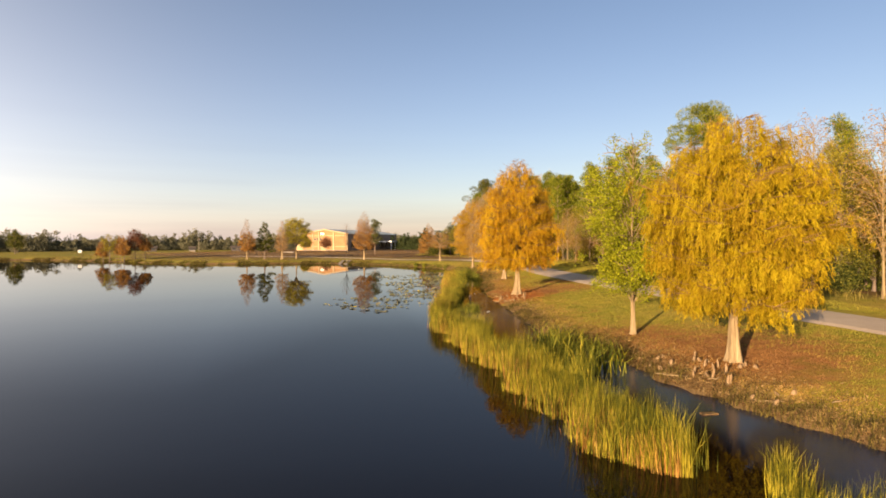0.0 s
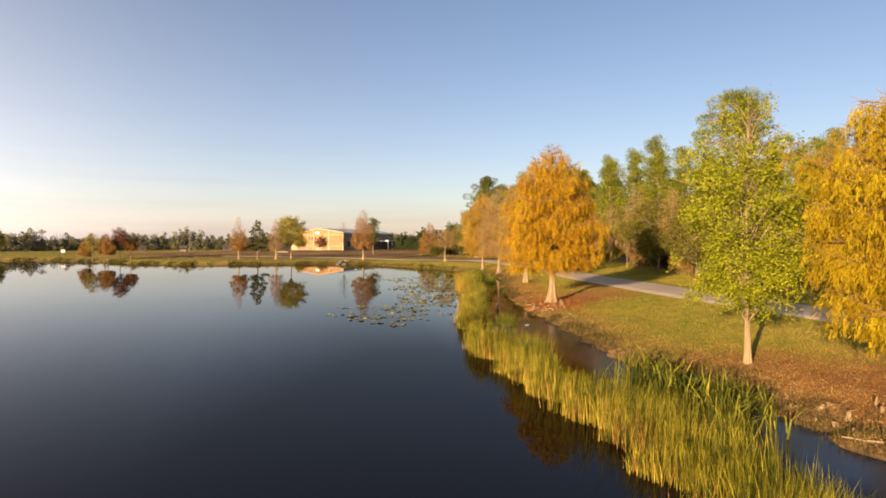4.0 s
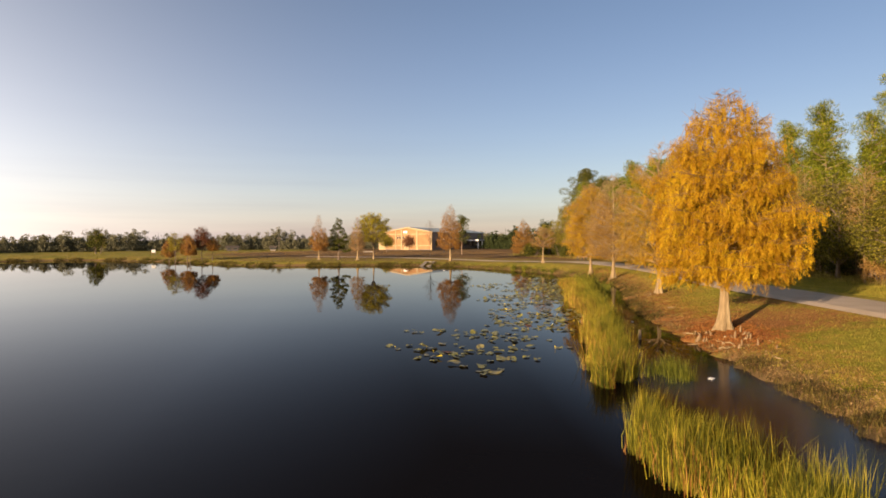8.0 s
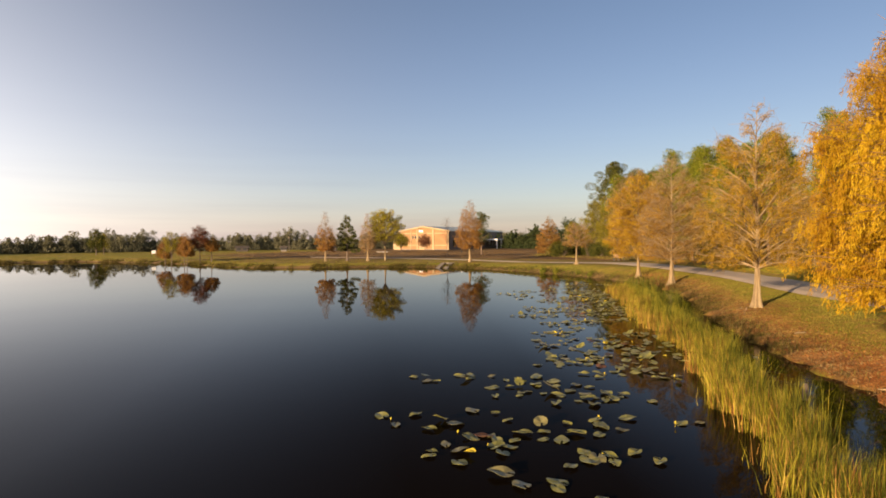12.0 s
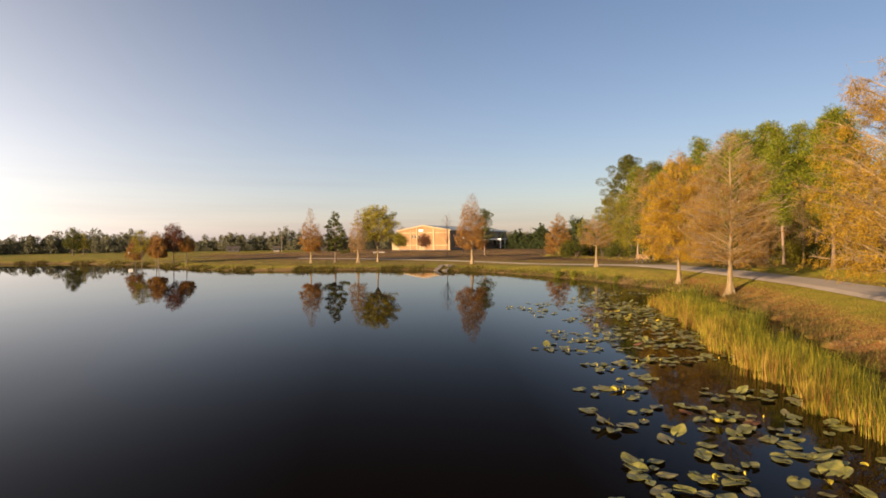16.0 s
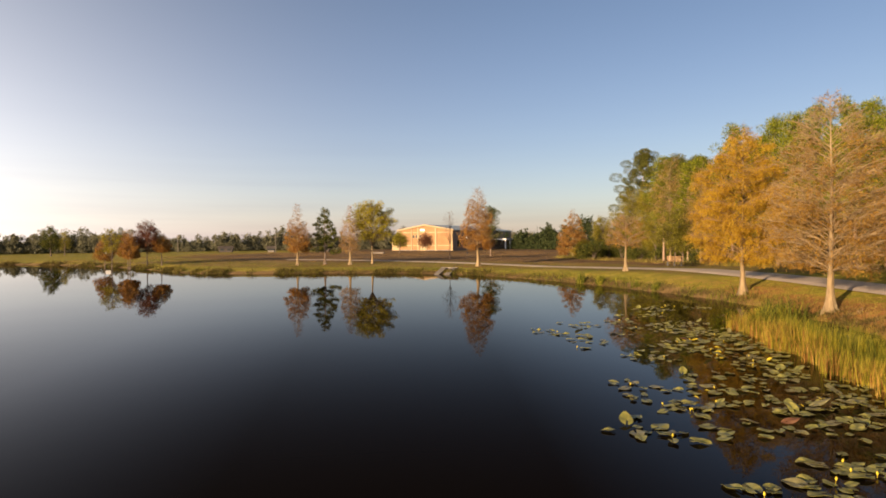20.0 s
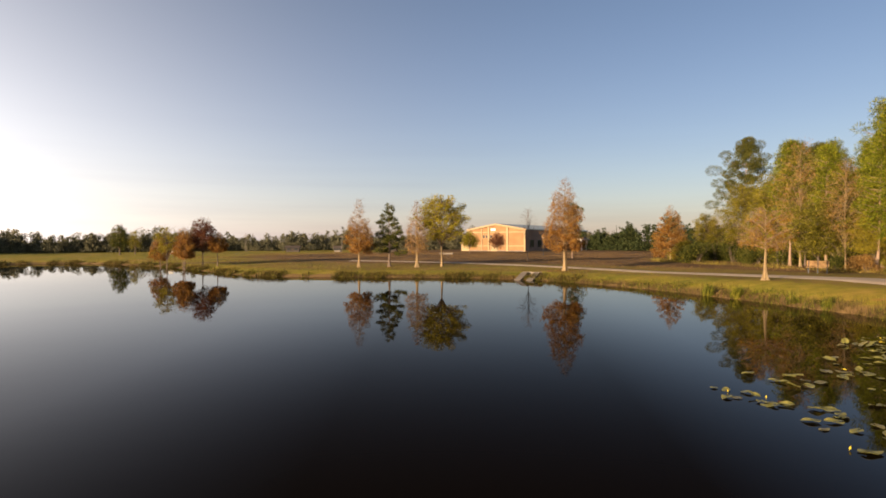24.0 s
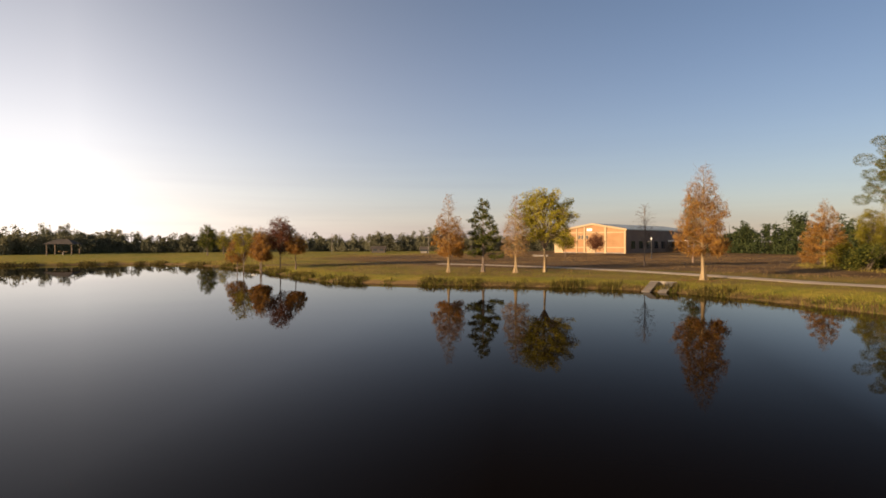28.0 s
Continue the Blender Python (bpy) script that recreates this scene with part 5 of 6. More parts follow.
def lily_patch(cx, cy, rx, ry, n, seed, label):
    rng = R(seed)
    e = empty("lily_patch", cx, cy, 0.0, label, "water lilies", "patches of water lilies")
    placed, hubs = [], []
    for _ in range(400):
        if len(placed) >= n:
            break
        hub = rng.normal(0, 0.5, 2) * (rx, ry)
        if any(np.hypot(*(hub - h)) < 0.45 for h in hubs):
            continue
        hubs.append(hub)
        for j in range(rng.integers(5, 13)):
            if len(placed) >= n:
                break
            az, rr = rng.uniform(0, 6.28), rng.uniform(0.12, 0.55)
            p = hub + rr * np.array([math.cos(az), math.sin(az)])
            if all(np.hypot(*(p - q[0])) > 0.15 for q in placed):
                placed.append((p, az + rng.normal(0, 0.5)))
        if rng.uniform() < 0.2:
            ob = part("flower_bud", BUD, e, at=(hub[0], hub[1], rng.uniform(-0.09, -0.03)))
            ob.rotation_euler = (rng.normal(0, 0.2), rng.normal(0, 0.2), 0)
    for p, az in placed:
        j = rng.choice(7, p=[0.30, 0.26, 0.215, 0.115, 0.07, 0.015, 0.025])
        ob = part("lily_pad", PADS[j], e)
        f = rng.uniform(0.45, 0.95) * (1.08 if cy < 44 else 0.95) * (0.6 if j == 6 else 1)
        up = rng.uniform(0.15, 0.6) if rng.uniform() < (0.5 if j == 6 else 0.08) else 0.0
        ob.location, ob.scale = (p[0], p[1], 0.010 + 0.15 * f * math.sin(up) + rng.uniform(0, 0.014)), (f, f, f)
        ob.rotation_euler = (rng.normal(0, 0.08), -up + rng.normal(0, 0.08), az)


LILIES = ((-6.3, 34.5, 0.4, 0.2, 3), (-5.7, 34.7, 0.3, 0.2, 2), (-4.85, 34.7, 0.3, 0.2, 2), (-5.3, 33.6, 0.4, 0.3, 5), (-5.2, 32.7, 0.5, 0.3, 6), (-4.6, 32.7, 0.5, 0.3, 7))
LILIES += ((-4.0, 34.6, 0.3, 0.2, 2), (-3.9, 33.8, 0.3, 0.2, 3), (-3.35, 34.5, 0.3, 0.5, 5), (-3.0, 33.2, 0.3, 0.4, 5), (-2.7, 32.9, 0.3, 0.3, 4), (-2.5, 34.9, 0.4, 0.2, 5))
LILIES += ((-2.45, 34.0, 0.4, 0.2, 4), (-1.55, 34.7, 0.3, 0.2, 2), (-1.8, 33.2, 0.2, 0.2, 1), (-6.3, 37.7, 0.4, 0.3, 5), (-5.2, 38.1, 0.8, 0.4, 10), (-4.6, 36.9, 0.4, 0.3, 4))
LILIES += ((-3.8, 37.0, 0.6, 0.3, 7), (-2.9, 37.2, 0.5, 0.3, 6), (-2.3, 36.8, 0.6, 0.6, 10), (-3.3, 36.0, 0.5, 0.3, 6), (-4.1, 40.6, 0.6, 0.3, 5), (-3.4, 40.4, 0.6, 0.4, 9))
LILIES += ((-2.8, 39.8, 0.6, 0.5, 8), (-4.3, 38.0, 0.6, 0.3, 6), (-2.1, 40.5, 0.7, 0.5, 14), (-2.3, 39.2, 0.5, 0.5, 8), (-1.6, 39.2, 0.4, 0.4, 6), (-1.1, 41.3, 0.5, 0.4, 7))
LILIES += ((-2.1, 42.5, 0.6, 0.4, 9), (-3.8, 43.2, 0.3, 0.2, 3), (-3.1, 43.3, 0.3, 0.2, 3), (-3.3, 46.3, 0.6, 0.5, 9), (-2.7, 45.1, 0.4, 0.3, 5), (-1.2, 45.2, 0.7, 0.5, 14))
LILIES += ((-3.75, 31.2, 0.3, 0.2, 4), (-3.35, 31.0, 0.3, 0.2, 4), (-3.9, 32.1, 0.2, 0.2, 3), (-3.0, 31.9, 0.3, 0.2, 3), (-2.0, 33.0, 0.1, 0.1, 1), (-3.4, 42.9, 0.3, 0.4, 6), (-2.9, 43.0, 0.2, 0.2, 3))
LILIES += ((-2.0, 43.3, 0.4, 0.3, 9), (-2.4, 42.1, 0.4, 0.3, 8), (-1.7, 42.3, 0.4, 0.3, 8), (-1.2, 43.7, 0.4, 0.4, 9), (-2.5, 44.4, 0.3, 0.2, 4), (-3.1, 45.1, 0.3, 0.2, 4), (-3.8, 45.0, 0.3, 0.3, 4))
LILIES += ((-1.0, 39.2, 0.4, 0.4, 8), (-0.7, 38.6, 0.3, 0.3, 5), (-0.3, 41.6, 0.4, 0.3, 7), (0.1, 40.7, 0.3, 0.4, 7), (-1.2, 40.8, 0.4, 0.3, 7), (-0.2, 43.2, 0.5, 0.3, 7), (-0.1, 45.4, 0.3, 0.3, 5))
MATS = ((-0.3, 45.3, 0.5, 0.4, 8), (-3.5, 45.2, 0.4, 0.4, 6), (-3.2, 47.6, 0.7, 0.8, 16), (-1.4, 48.5, 0.8, 0.5, 26), (-0.4, 49.3, 0.6, 0.7, 18), (-2.4, 48.2, 0.6, 0.4, 9),
        (-4.5, 50.0, 0.45, 0.5, 16), (-4.3, 52.8, 0.4, 0.3, 8), (-4.1, 51.9, 0.4, 0.3, 7), (-3.4, 52.9, 0.4, 0.3, 6), (-3.2, 51.4, 0.4, 0.4, 8),
        (-3.0, 51.7, 0.6, 0.4, 8), (-1.8, 50.6, 1.4, 0.9, 54), (-0.7, 52.0, 1.0, 0.9, 46), (-1.6, 53.4, 1.4, 1.2, 72), (-0.9, 55.8, 1.2, 1.3, 70))
FARMATS = ((-6.2, 60.7, 0.35, 0.2, 4), (-5.8, 60.35, 0.3, 0.25, 4), (-5.25, 60.0, 0.35, 0.25, 5), (-4.45, 61.7, 0.5, 0.3, 6), (-4.95, 59.1, 0.3, 0.3, 5), (-5.4, 58.0, 0.15, 0.15, 1), (-5.2, 57.6, 0.15, 0.15, 1),
           (-4.85, 62.8, 0.3, 0.2, 3), (-2.9, 65.0, 0.8, 0.5, 12), (-3.2, 63.3, 0.7, 0.4, 9), (-3.5, 61.5, 0.5, 0.3, 6), (-3.9, 60.0, 0.4, 0.3, 4), (-4.4, 58.8, 0.3, 0.2, 3),
           (-1.5, 57.8, 1.4, 1.1, 60), (-0.6, 59.2, 1.0, 1.5, 50), (-3.1, 56.2, 0.6, 1.0, 14), (-2.0, 61.0, 1.2, 1.6, 44), (-0.8, 62.5, 1.3, 2.0, 60), (-1.2, 67.5, 1.8, 3.0, 44))
for i, (cx, cy, rx, ry, n) in enumerate(LILIES + MATS + FARMATS):
    lily_patch(cx, cy, rx, ry, max(1, round(n * (0.8 if cy < 56 else 1.0))), 400 + i, "floating olive and bronze lily pads, some yellowed or lifted")


def stake(x, y, h, seed):
    rng = R(seed)
    g = Geo()
    s = np.array([0, 0.25, 0.5, 0.8, 0.97, 1.0])
    tube(g, np.stack([0.03 * s * rng.normal() + 0 * s, 0.03 * s * rng.normal() + 0 * s, s * (h + 0.4) - 0.4], 1), 0.05 * np.array([1.05, 1.0, 1.03, 0.98, 0.94, 0.5]), 12, 1 + 0.04 * rng.normal(size=(6, 12)))
    ob = tagged(new("wooden_stake", g.mesh("wooden_stake", M_DARKBARK, True)), "weathered wooden stake standing in the shallow water", "stake", "stakes along the bank")
    ob.location = (x, y, 0)


stake(1.6, 36.8, 0.34, 2)

# cypress knees round the two big cypresses
def knee_mesh(seed, slim):
    """A blunt upright root: fluted foot, bent stem, rounded head, sometimes two heads."""
    rng = R(seed)
    g = Geo()
    for head in range(1 if slim or seed % 2 else 2):
        k = np.linspace(0, 1, 7)
        h = (0.42 if slim else 0.27) * rng.uniform(0.8, 1.15) * (1 - 0.3 * head)
        lean = rng.normal(0, 0.05, 2) + head * np.array([0.07, 0.03])
        pts = np.stack([lean[0] * k ** 1.5, lean[1] * k ** 1.5, k * h - 0.06], 1)
        w = (0.065 if slim else 0.10) * np.array([1.3, 0.98, 0.84, 0.78, 0.76, 0.62, 0.08])
        ang = np.linspace(0, 2 * math.pi, 10, endpoint=False)
        flute = 1 + np.outer(np.linspace(0.22, 0.05, 7), np.cos(4 * ang + rng.uniform(0, 6))) + 0.06 * rng.normal(size=(7, 10))
        tube(g, pts, w, 10, flute)
    return g.mesh("cypress_knee", M_KNEE, True)


SLIM, STOUT = [knee_mesh(i, True) for i in range(4)], [knee_mesh(10 + i, False) for i in range(4)]
rng = R(55)
for cx, cy, n, rx, ry, slim, size in ((5.7, 17.2, 4, 0.25, 0.2, 0.0, 0.54), (6.05, 16.5, 4, 0.2, 0.2, 0.1, 0.61), (6.75, 16.4, 7, 0.25, 0.3, 0.4, 0.54), (6.45, 14.75, 8, 0.2, 0.4, 0.95, 0.72), (7.5, 15.5, 6, 0.35, 0.25, 0.6, 0.61),
                                      (6.75, 13.3, 5, 0.4, 0.25, 0.0, 0.54), (3.5, 36.3, 10, 0.25, 0.55, 0.3, 0.65), (3.5, 35.2, 6, 0.3, 0.4, 0.2, 0.68), (4.4, 35.5, 12, 0.3, 0.6, 0.35, 0.68), (4.75, 36.9, 4, 0.2, 0.3, 0.5, 0.58),
                                      (4.1, 34.1, 4, 0.3, 0.3, 0.2, 0.50), (4.5, 49.8, 6, 0.7, 0.5, 0.2, 0.43), (4.1, 64.2, 8, 0.9, 0.7, 0.2, 0.43)):
    for i in range(n):
        x, y = cx + rng.normal(0, rx), cy + rng.normal(0, ry)
        zz = land1(x, y)
        if math.hypot(x - 7.67, y - 16.14) < 0.36 or math.hypot(x - 4.49, y - 37.3) < 0.45 or zz < 0.06:
            continue
        ob = tagged(new("cypress_knee", (SLIM if rng.uniform() < slim else STOUT)[rng.integers(4)]), "knobbly pale brown cypress knee standing in fallen needles", "root knee", "cypress knees round the trunks")
        f = size * rng.uniform(0.6, 1.15)
        ob.location, ob.scale, ob.rotation_euler = (x, y, zz), (f, f, f * rng.uniform(0.85, 1.15)), (rng.normal(0, 0.1), rng.normal(0, 0.1), rng.uniform(0, 6))


# fallen sticks and chips on the bank, an old board in the shallows
def stick(x, y, length, thick, turn, seed):
    rng = R(seed)
    g = Geo()
    k = np.linspace(-0.5, 0.5, 6)
    tube(g, np.stack([k * length, 0.06 * length * np.sin(k * 5 + rng.uniform(0, 6)), 0.012 * rng.normal(size=6)], 1), thick * np.array([0.5, 0.9, 1, 0.9, 0.75, 0.35]), 7)
    ob = tagged(new("stick", g.mesh("stick", M_LIMB, True)), "pale fallen stick lying on the bank", "stick", "fallen sticks on the bank")
    ob.location, ob.rotation_euler = (x, y, max(land1(x, y), 0.0) + thick), (0, 0, turn)


for i, (x, y, ln, tk, tn) in enumerate(((5.8, 15.6, 0.8, 0.022, 2.6), (6.5, 14.6, 0.5, 0.018, 0.3), (6.9, 13.0, 0.6, 0.02, 2.9), (8.0, 12.4, 0.45, 0.02, 0.5), (7.6, 11.4, 0.5, 0.016, 1.2), (3.5, 36.9, 0.9, 0.025, 2.8),
                                         (3.3, 35.9, 0.7, 0.02, 0.1), (3.9, 35.2, 0.6, 0.022, 2.4), (4.6, 35.4, 0.5, 0.02, 0.9), (3.6, 34.0, 0.5, 0.03, 0.4), (4.4, 32.5, 0.4, 0.02, 2.0), (4.3, 44.0, 0.5, 0.03, 0.5), (4.4, 53.5, 0.5, 0.03, 2.0))):
    stick(x, y, ln, tk, tn, 700 + i)


def board(x, y, length, turn):
    ob = tagged(new("old_board", boxed("old_board", -length / 2, -0.07, -0.03, length / 2, 0.07, 0.015, M_BENCH, 0.008)), "short weathered board afloat in the shallows", "board")
    ob.location, ob.rotation_euler = (x, y, 0.012), (0.05, 0.03, turn)


board(5.45, 12.6, 0.36, 0.2)


def scatter(name, x, y, size, leaf, label, category, seed, lift=0.01, flat=0.25):
    rng = R(seed)
    g = Geo()
    d = rng.normal(size=(len(x), 3)) * [1, 1, flat]
    blades(g, np.stack([x, y, land(x, y) + lift], 1), d, size * rng.uniform(0.6, 1.3, len(x)), size * 0.28, rng)
    return tagged(new(name, g.mesh(name, leaf)), label, category, kind="stuff")


rng = R(66)
lx, ly = [], []
for tx, ty, n, r in ((7.4, 16.8, 20000, 2.1), (6.4, 20.6, 6000, 1.4), (7.0, 39.0, 9000, 2.2), (5.0, 50.3, 4000, 1.4), (4.5, 64.8, 4500, 1.5), (3.5, 72, 5000, 1.7), (8.0, 44.0, 4000, 1.6)):
    lx.append(rng.normal(tx, r, n)), ly.append(rng.normal(ty, r, n))
lx, ly = np.concatenate(lx), np.concatenate(ly)
ok = land(lx, ly) > 0.03
scatter("fallen_needles", lx[ok], ly[ok], 0.055, M_LITTER, "russet fallen cypress needles on the ground", "leaf litter", 67)

nx, ny = rng.normal(4.0, 0.9, 40000), np.concatenate([rng.normal(36.4, 1.6, 24000), rng.uniform(35, 49, 16000)])
ok = land(nx, ny) > 0.02
scatter("fallen_needles", nx[ok], ny[ok], 0.06, M_LITTERRED, "red-brown fallen cypress needles round the amber cypress", "leaf litter", 68)

# weeds between the needles, and white scraps washed up at the rim
for i, (x, y) in enumerate(((4.9, 40.0), (5.6, 37.1), (5.3, 36.3))):
    tagged(belt("weed_tuft", [(x - 0.28, y - 0.5), (x - 0.28, y + 0.5)], [(x + 0.28, y - 0.5), (x + 0.28, y + 0.5)], 520, 0.22, 170 + i, M_LAWNBLADE, "", 0.03), "low green weeds in the brown needles", "weeds", kind="stuff")


def scrap(x, y, size, seed):
    rng = R(seed)
    g = Geo()
    k = np.linspace(-1, 1, 6)
    u, v = np.meshgrid(k, k, indexing="ij")
    top = np.stack([u * size + rng.normal(0, 0.1 * size, u.shape), 0.6 * v * size + rng.normal(0, 0.1 * size, u.shape), 0.22 * size * rng.uniform(0.2, 1.0, u.shape)], -1).reshape(-1, 3)
    a, b = np.meshgrid(np.arange(5), np.arange(5), indexing="ij")
    q = np.stack([a * 6 + b, (a + 1) * 6 + b, (a + 1) * 6 + b + 1, a * 6 + b + 1], -1).reshape(-1, 4)
    g.add(np.concatenate([top, top - [0, 0, 0.12 * size]]), np.concatenate([q, q[:, ::-1] + 36]))
    ob = tagged(new("paper_scrap", g.mesh("paper_scrap", M_WHITE)), "crumpled white paper scrap at the water's edge", "litter", "white scraps at the rim")
    ob.location, ob.rotation_euler = (x, y, max(land1(x, y), 0.0) + 0.01), (0, 0, rng.uniform(0, 3))


scrap(2.25, 30.8, 0.10, 811)
scrap(2.1, 41.3, 0.09, 812)

# matted dead grass over the soil of the bank
sh = smooth_line(BANK, 3)
sh = sh[(sh[:, 1] > 0) & (sh[:, 1] < 66) & (sh[:, 0] > 0)]
pick = rng.integers(0, len(sh) - 1, 60000)
tx, ty = (sh[pick + 1] - sh[pick]).T
step = rng.uniform(0, 1, len(pick))
off = rng.gamma(1.5, 0.36, len(pick)) + 0.03
x, y = sh[pick, 0] + step * tx + ty / np.hypot(tx, ty) * off, sh[pick, 1] + step * ty - tx / np.hypot(tx, ty) * off
keep = (np.hypot(x - 4.2, y - 36.8) > 1.7) | (rng.uniform(0, 1, len(x)) < 0.3)
scatter("dead_grass", x[keep], y[keep], 0.075, M_THATCH, "matted straw-coloured dead grass on the bank", "grass", 69, 0.012, 0.35)

# rough lawn blades where the camera passes nearest
n = 240000
x, y = rng.uniform(3.5, 17, n), rng.uniform(8, 78, n)
ok = (line_distance(x, y, PATHLINE) > 1.85) & (land(x, y) > 0.22)
ok &= (np.hypot(x - 4.4, y - 37.2) > 2.6) & (np.hypot(x - 7.4, y - 15.6) > 2.3) & (rng.uniform(0.1, 1.1, n) > shed_share(x, y))
x, y = x[ok], y[ok]
g = Geo()
strands(g, rng, x, y, land(x, y) - 0.01, rng.uniform(0.025, 0.075, len(x)), 0.012, 0.4, 0.5)
tagged(new("lawn_grass", g.mesh("lawn_grass", M_LAWNBLADE)), "short uneven lawn grass, part green and part straw", "grass", kind="stuff")
# coarse dead grass over the field and the far bank
n = 80000
x, y = rng.uniform(-78, 6, n), rng.uniform(100, 190, n)
ok = (land(x, y) > 0.3) & (line_distance(x, y, PATHLINE) > 1.6) & (np.sin(x * 0.35 + 1.5 * np.sin(y * 0.22)) + np.sin(y * 0.5 + x * 0.1) + rng.normal(0, 0.5, n) > -0.2)
x, y = x[ok], y[ok]
g = Geo()
strands(g, rng, x, y, land(x, y) - 0.02, rng.uniform(0.05, 0.20, len(x)), 0.024, 0.3, 0.4)
tagged(new("field_grass", g.mesh("field_grass", M_FIELDGRASS)), "coarse dormant brown grass over the field", "grass", kind="stuff")
n = 90000
x, y = rng.uniform(-70, 9, n), rng.uniform(66, 118, n)
ok = (land(x, y) > 0.18) & (land(x, y) < 0.62) & (line_distance(x, y, PATHLINE) > 1.5)
x, y = x[ok], y[ok]
g = Geo()
strands(g, rng, x, y, land(x, y) - 0.02, rng.uniform(0.03, 0.11, len(x)), 0.018, 0.35, 0.4)
tagged(new("bank_lawn", g.mesh("bank_lawn", M_LAWNBLADE)), "rough green and straw lawn along the far bank", "grass", kind="stuff")

# tall dry grass along the foot of the wood
ed = smooth_line(EDGE, 2)
ln = np.concatenate([[0], np.cumsum(np.linalg.norm(np.diff(ed, axis=0), axis=1))])
t = rng.uniform(20, 150, 26000)
t = t[np.sin(t * 0.9) + np.sin(t * 2.3 + 1) + 0.7 * np.sin(t * 5.1) + rng.normal(0, 0.5, len(t)) > 0.3]
x, y = np.interp(t, ln, ed[:, 0]) + rng.normal(-0.9, 0.6, len(t)), np.interp(t, ln, ed[:, 1]) + rng.normal(0, 0.4, len(t))
away = np.hypot(x - 4.5, y - 94.0) > 2.6
x, y, t = x[away], y[away], t[away]
g = Geo()
strands(g, rng, x, y, land(x, y) - 0.02, rng.uniform(0.1, 0.5, len(t)), 0.018, 0.3, 0.4)
tagged(new("dry_grass", g.mesh("dry_grass", M_WILD)), "tall dry grass along the foot of the wood", "grass", kind="stuff")


# ---- bench, culvert, posts ----
def bench(x, y, turn):
    e = empty("park_bench", x, y, land1(x, y), "wooden slatted park bench with dark metal legs beside the path", "bench", turn=turn)
    e.scale = (0.84, 0.84, 0.9)
    for i in range(4):
        part("seat_slat", boxed("seat_slat", -0.8, -0.25 + i * 0.12, 0.43, 0.8, -0.15 + i * 0.12, 0.47, M_BENCH, 0.008), e)
    for i in range(4):
        ob = part("back_slat", boxed("back_slat", -0.8, -0.015, -0.05, 0.8, 0.02, 0.05, M_BENCH, 0.008), e, at=(0, 0.27 + i * 0.025, 0.56 + i * 0.115))
    for sx in (-0.66, 0.0, 0.66):
        leg = part("leg", boxed("leg", sx - 0.03, -0.25, -0.05, sx + 0.03, -0.19, 0.43, M_STEEL, 0.006), e)
        part("back_leg", boxed("back_leg", sx - 0.03, 0.24, -0.05, sx + 0.03, 0.30, 0.95, M_STEEL, 0.006), e)
        part("seat_bearer", boxed("seat_bearer", sx - 0.025, -0.24, 0.39, sx + 0.025, 0.26, 0.43, M_STEEL, 0.005), e)


bench(4.75, 95.2, radians(-20))


def culvert(x, y, turn):
    e = empty("culvert", x, y, 0.0, "pair of sloping grey concrete culvert walls at the water's edge", "culvert", turn=turn)
    for sx in (-0.5, 0.5):
        g = Geo()
        for a, b in (((-0.26, 0.26), (0, 0)),):
            v = [(sx + dx, yy, zz) for dx in a for yy, zz in ((-1.1, -0.3), (0.9, -0.3), (0.9, 0.55), (0.6, 0.55), (-1.1, 0.02))]
        idx = [(0, 5, 6, 1), (1, 6, 7, 2), (2, 7, 8, 3), (3, 8, 9, 4), (4, 9, 5, 0), (0, 1, 3, 4), (1, 2, 3, 3), (5, 9, 8, 6), (6, 8, 7, 7)]
        g.add(v, [i for i in idx if len(set(i)) == 4])
        part("wing_wall", g.mesh("wing_wall", M_CONCRETE), e)
    part("head_wall", boxed("head_wall", -0.85, 0.91, -0.3, 0.85, 1.1, 0.58, M_CONCRETE, 0.02), e)
    g = Geo()
    tube(g, [(0, 0.5, 0.1), (0, 0.95, 0.1)], [0.23, 0.23], 16)
    part("pipe", g.mesh("pipe", M_STEEL), e)


culvert(-15.4, 95.6, radians(-12))


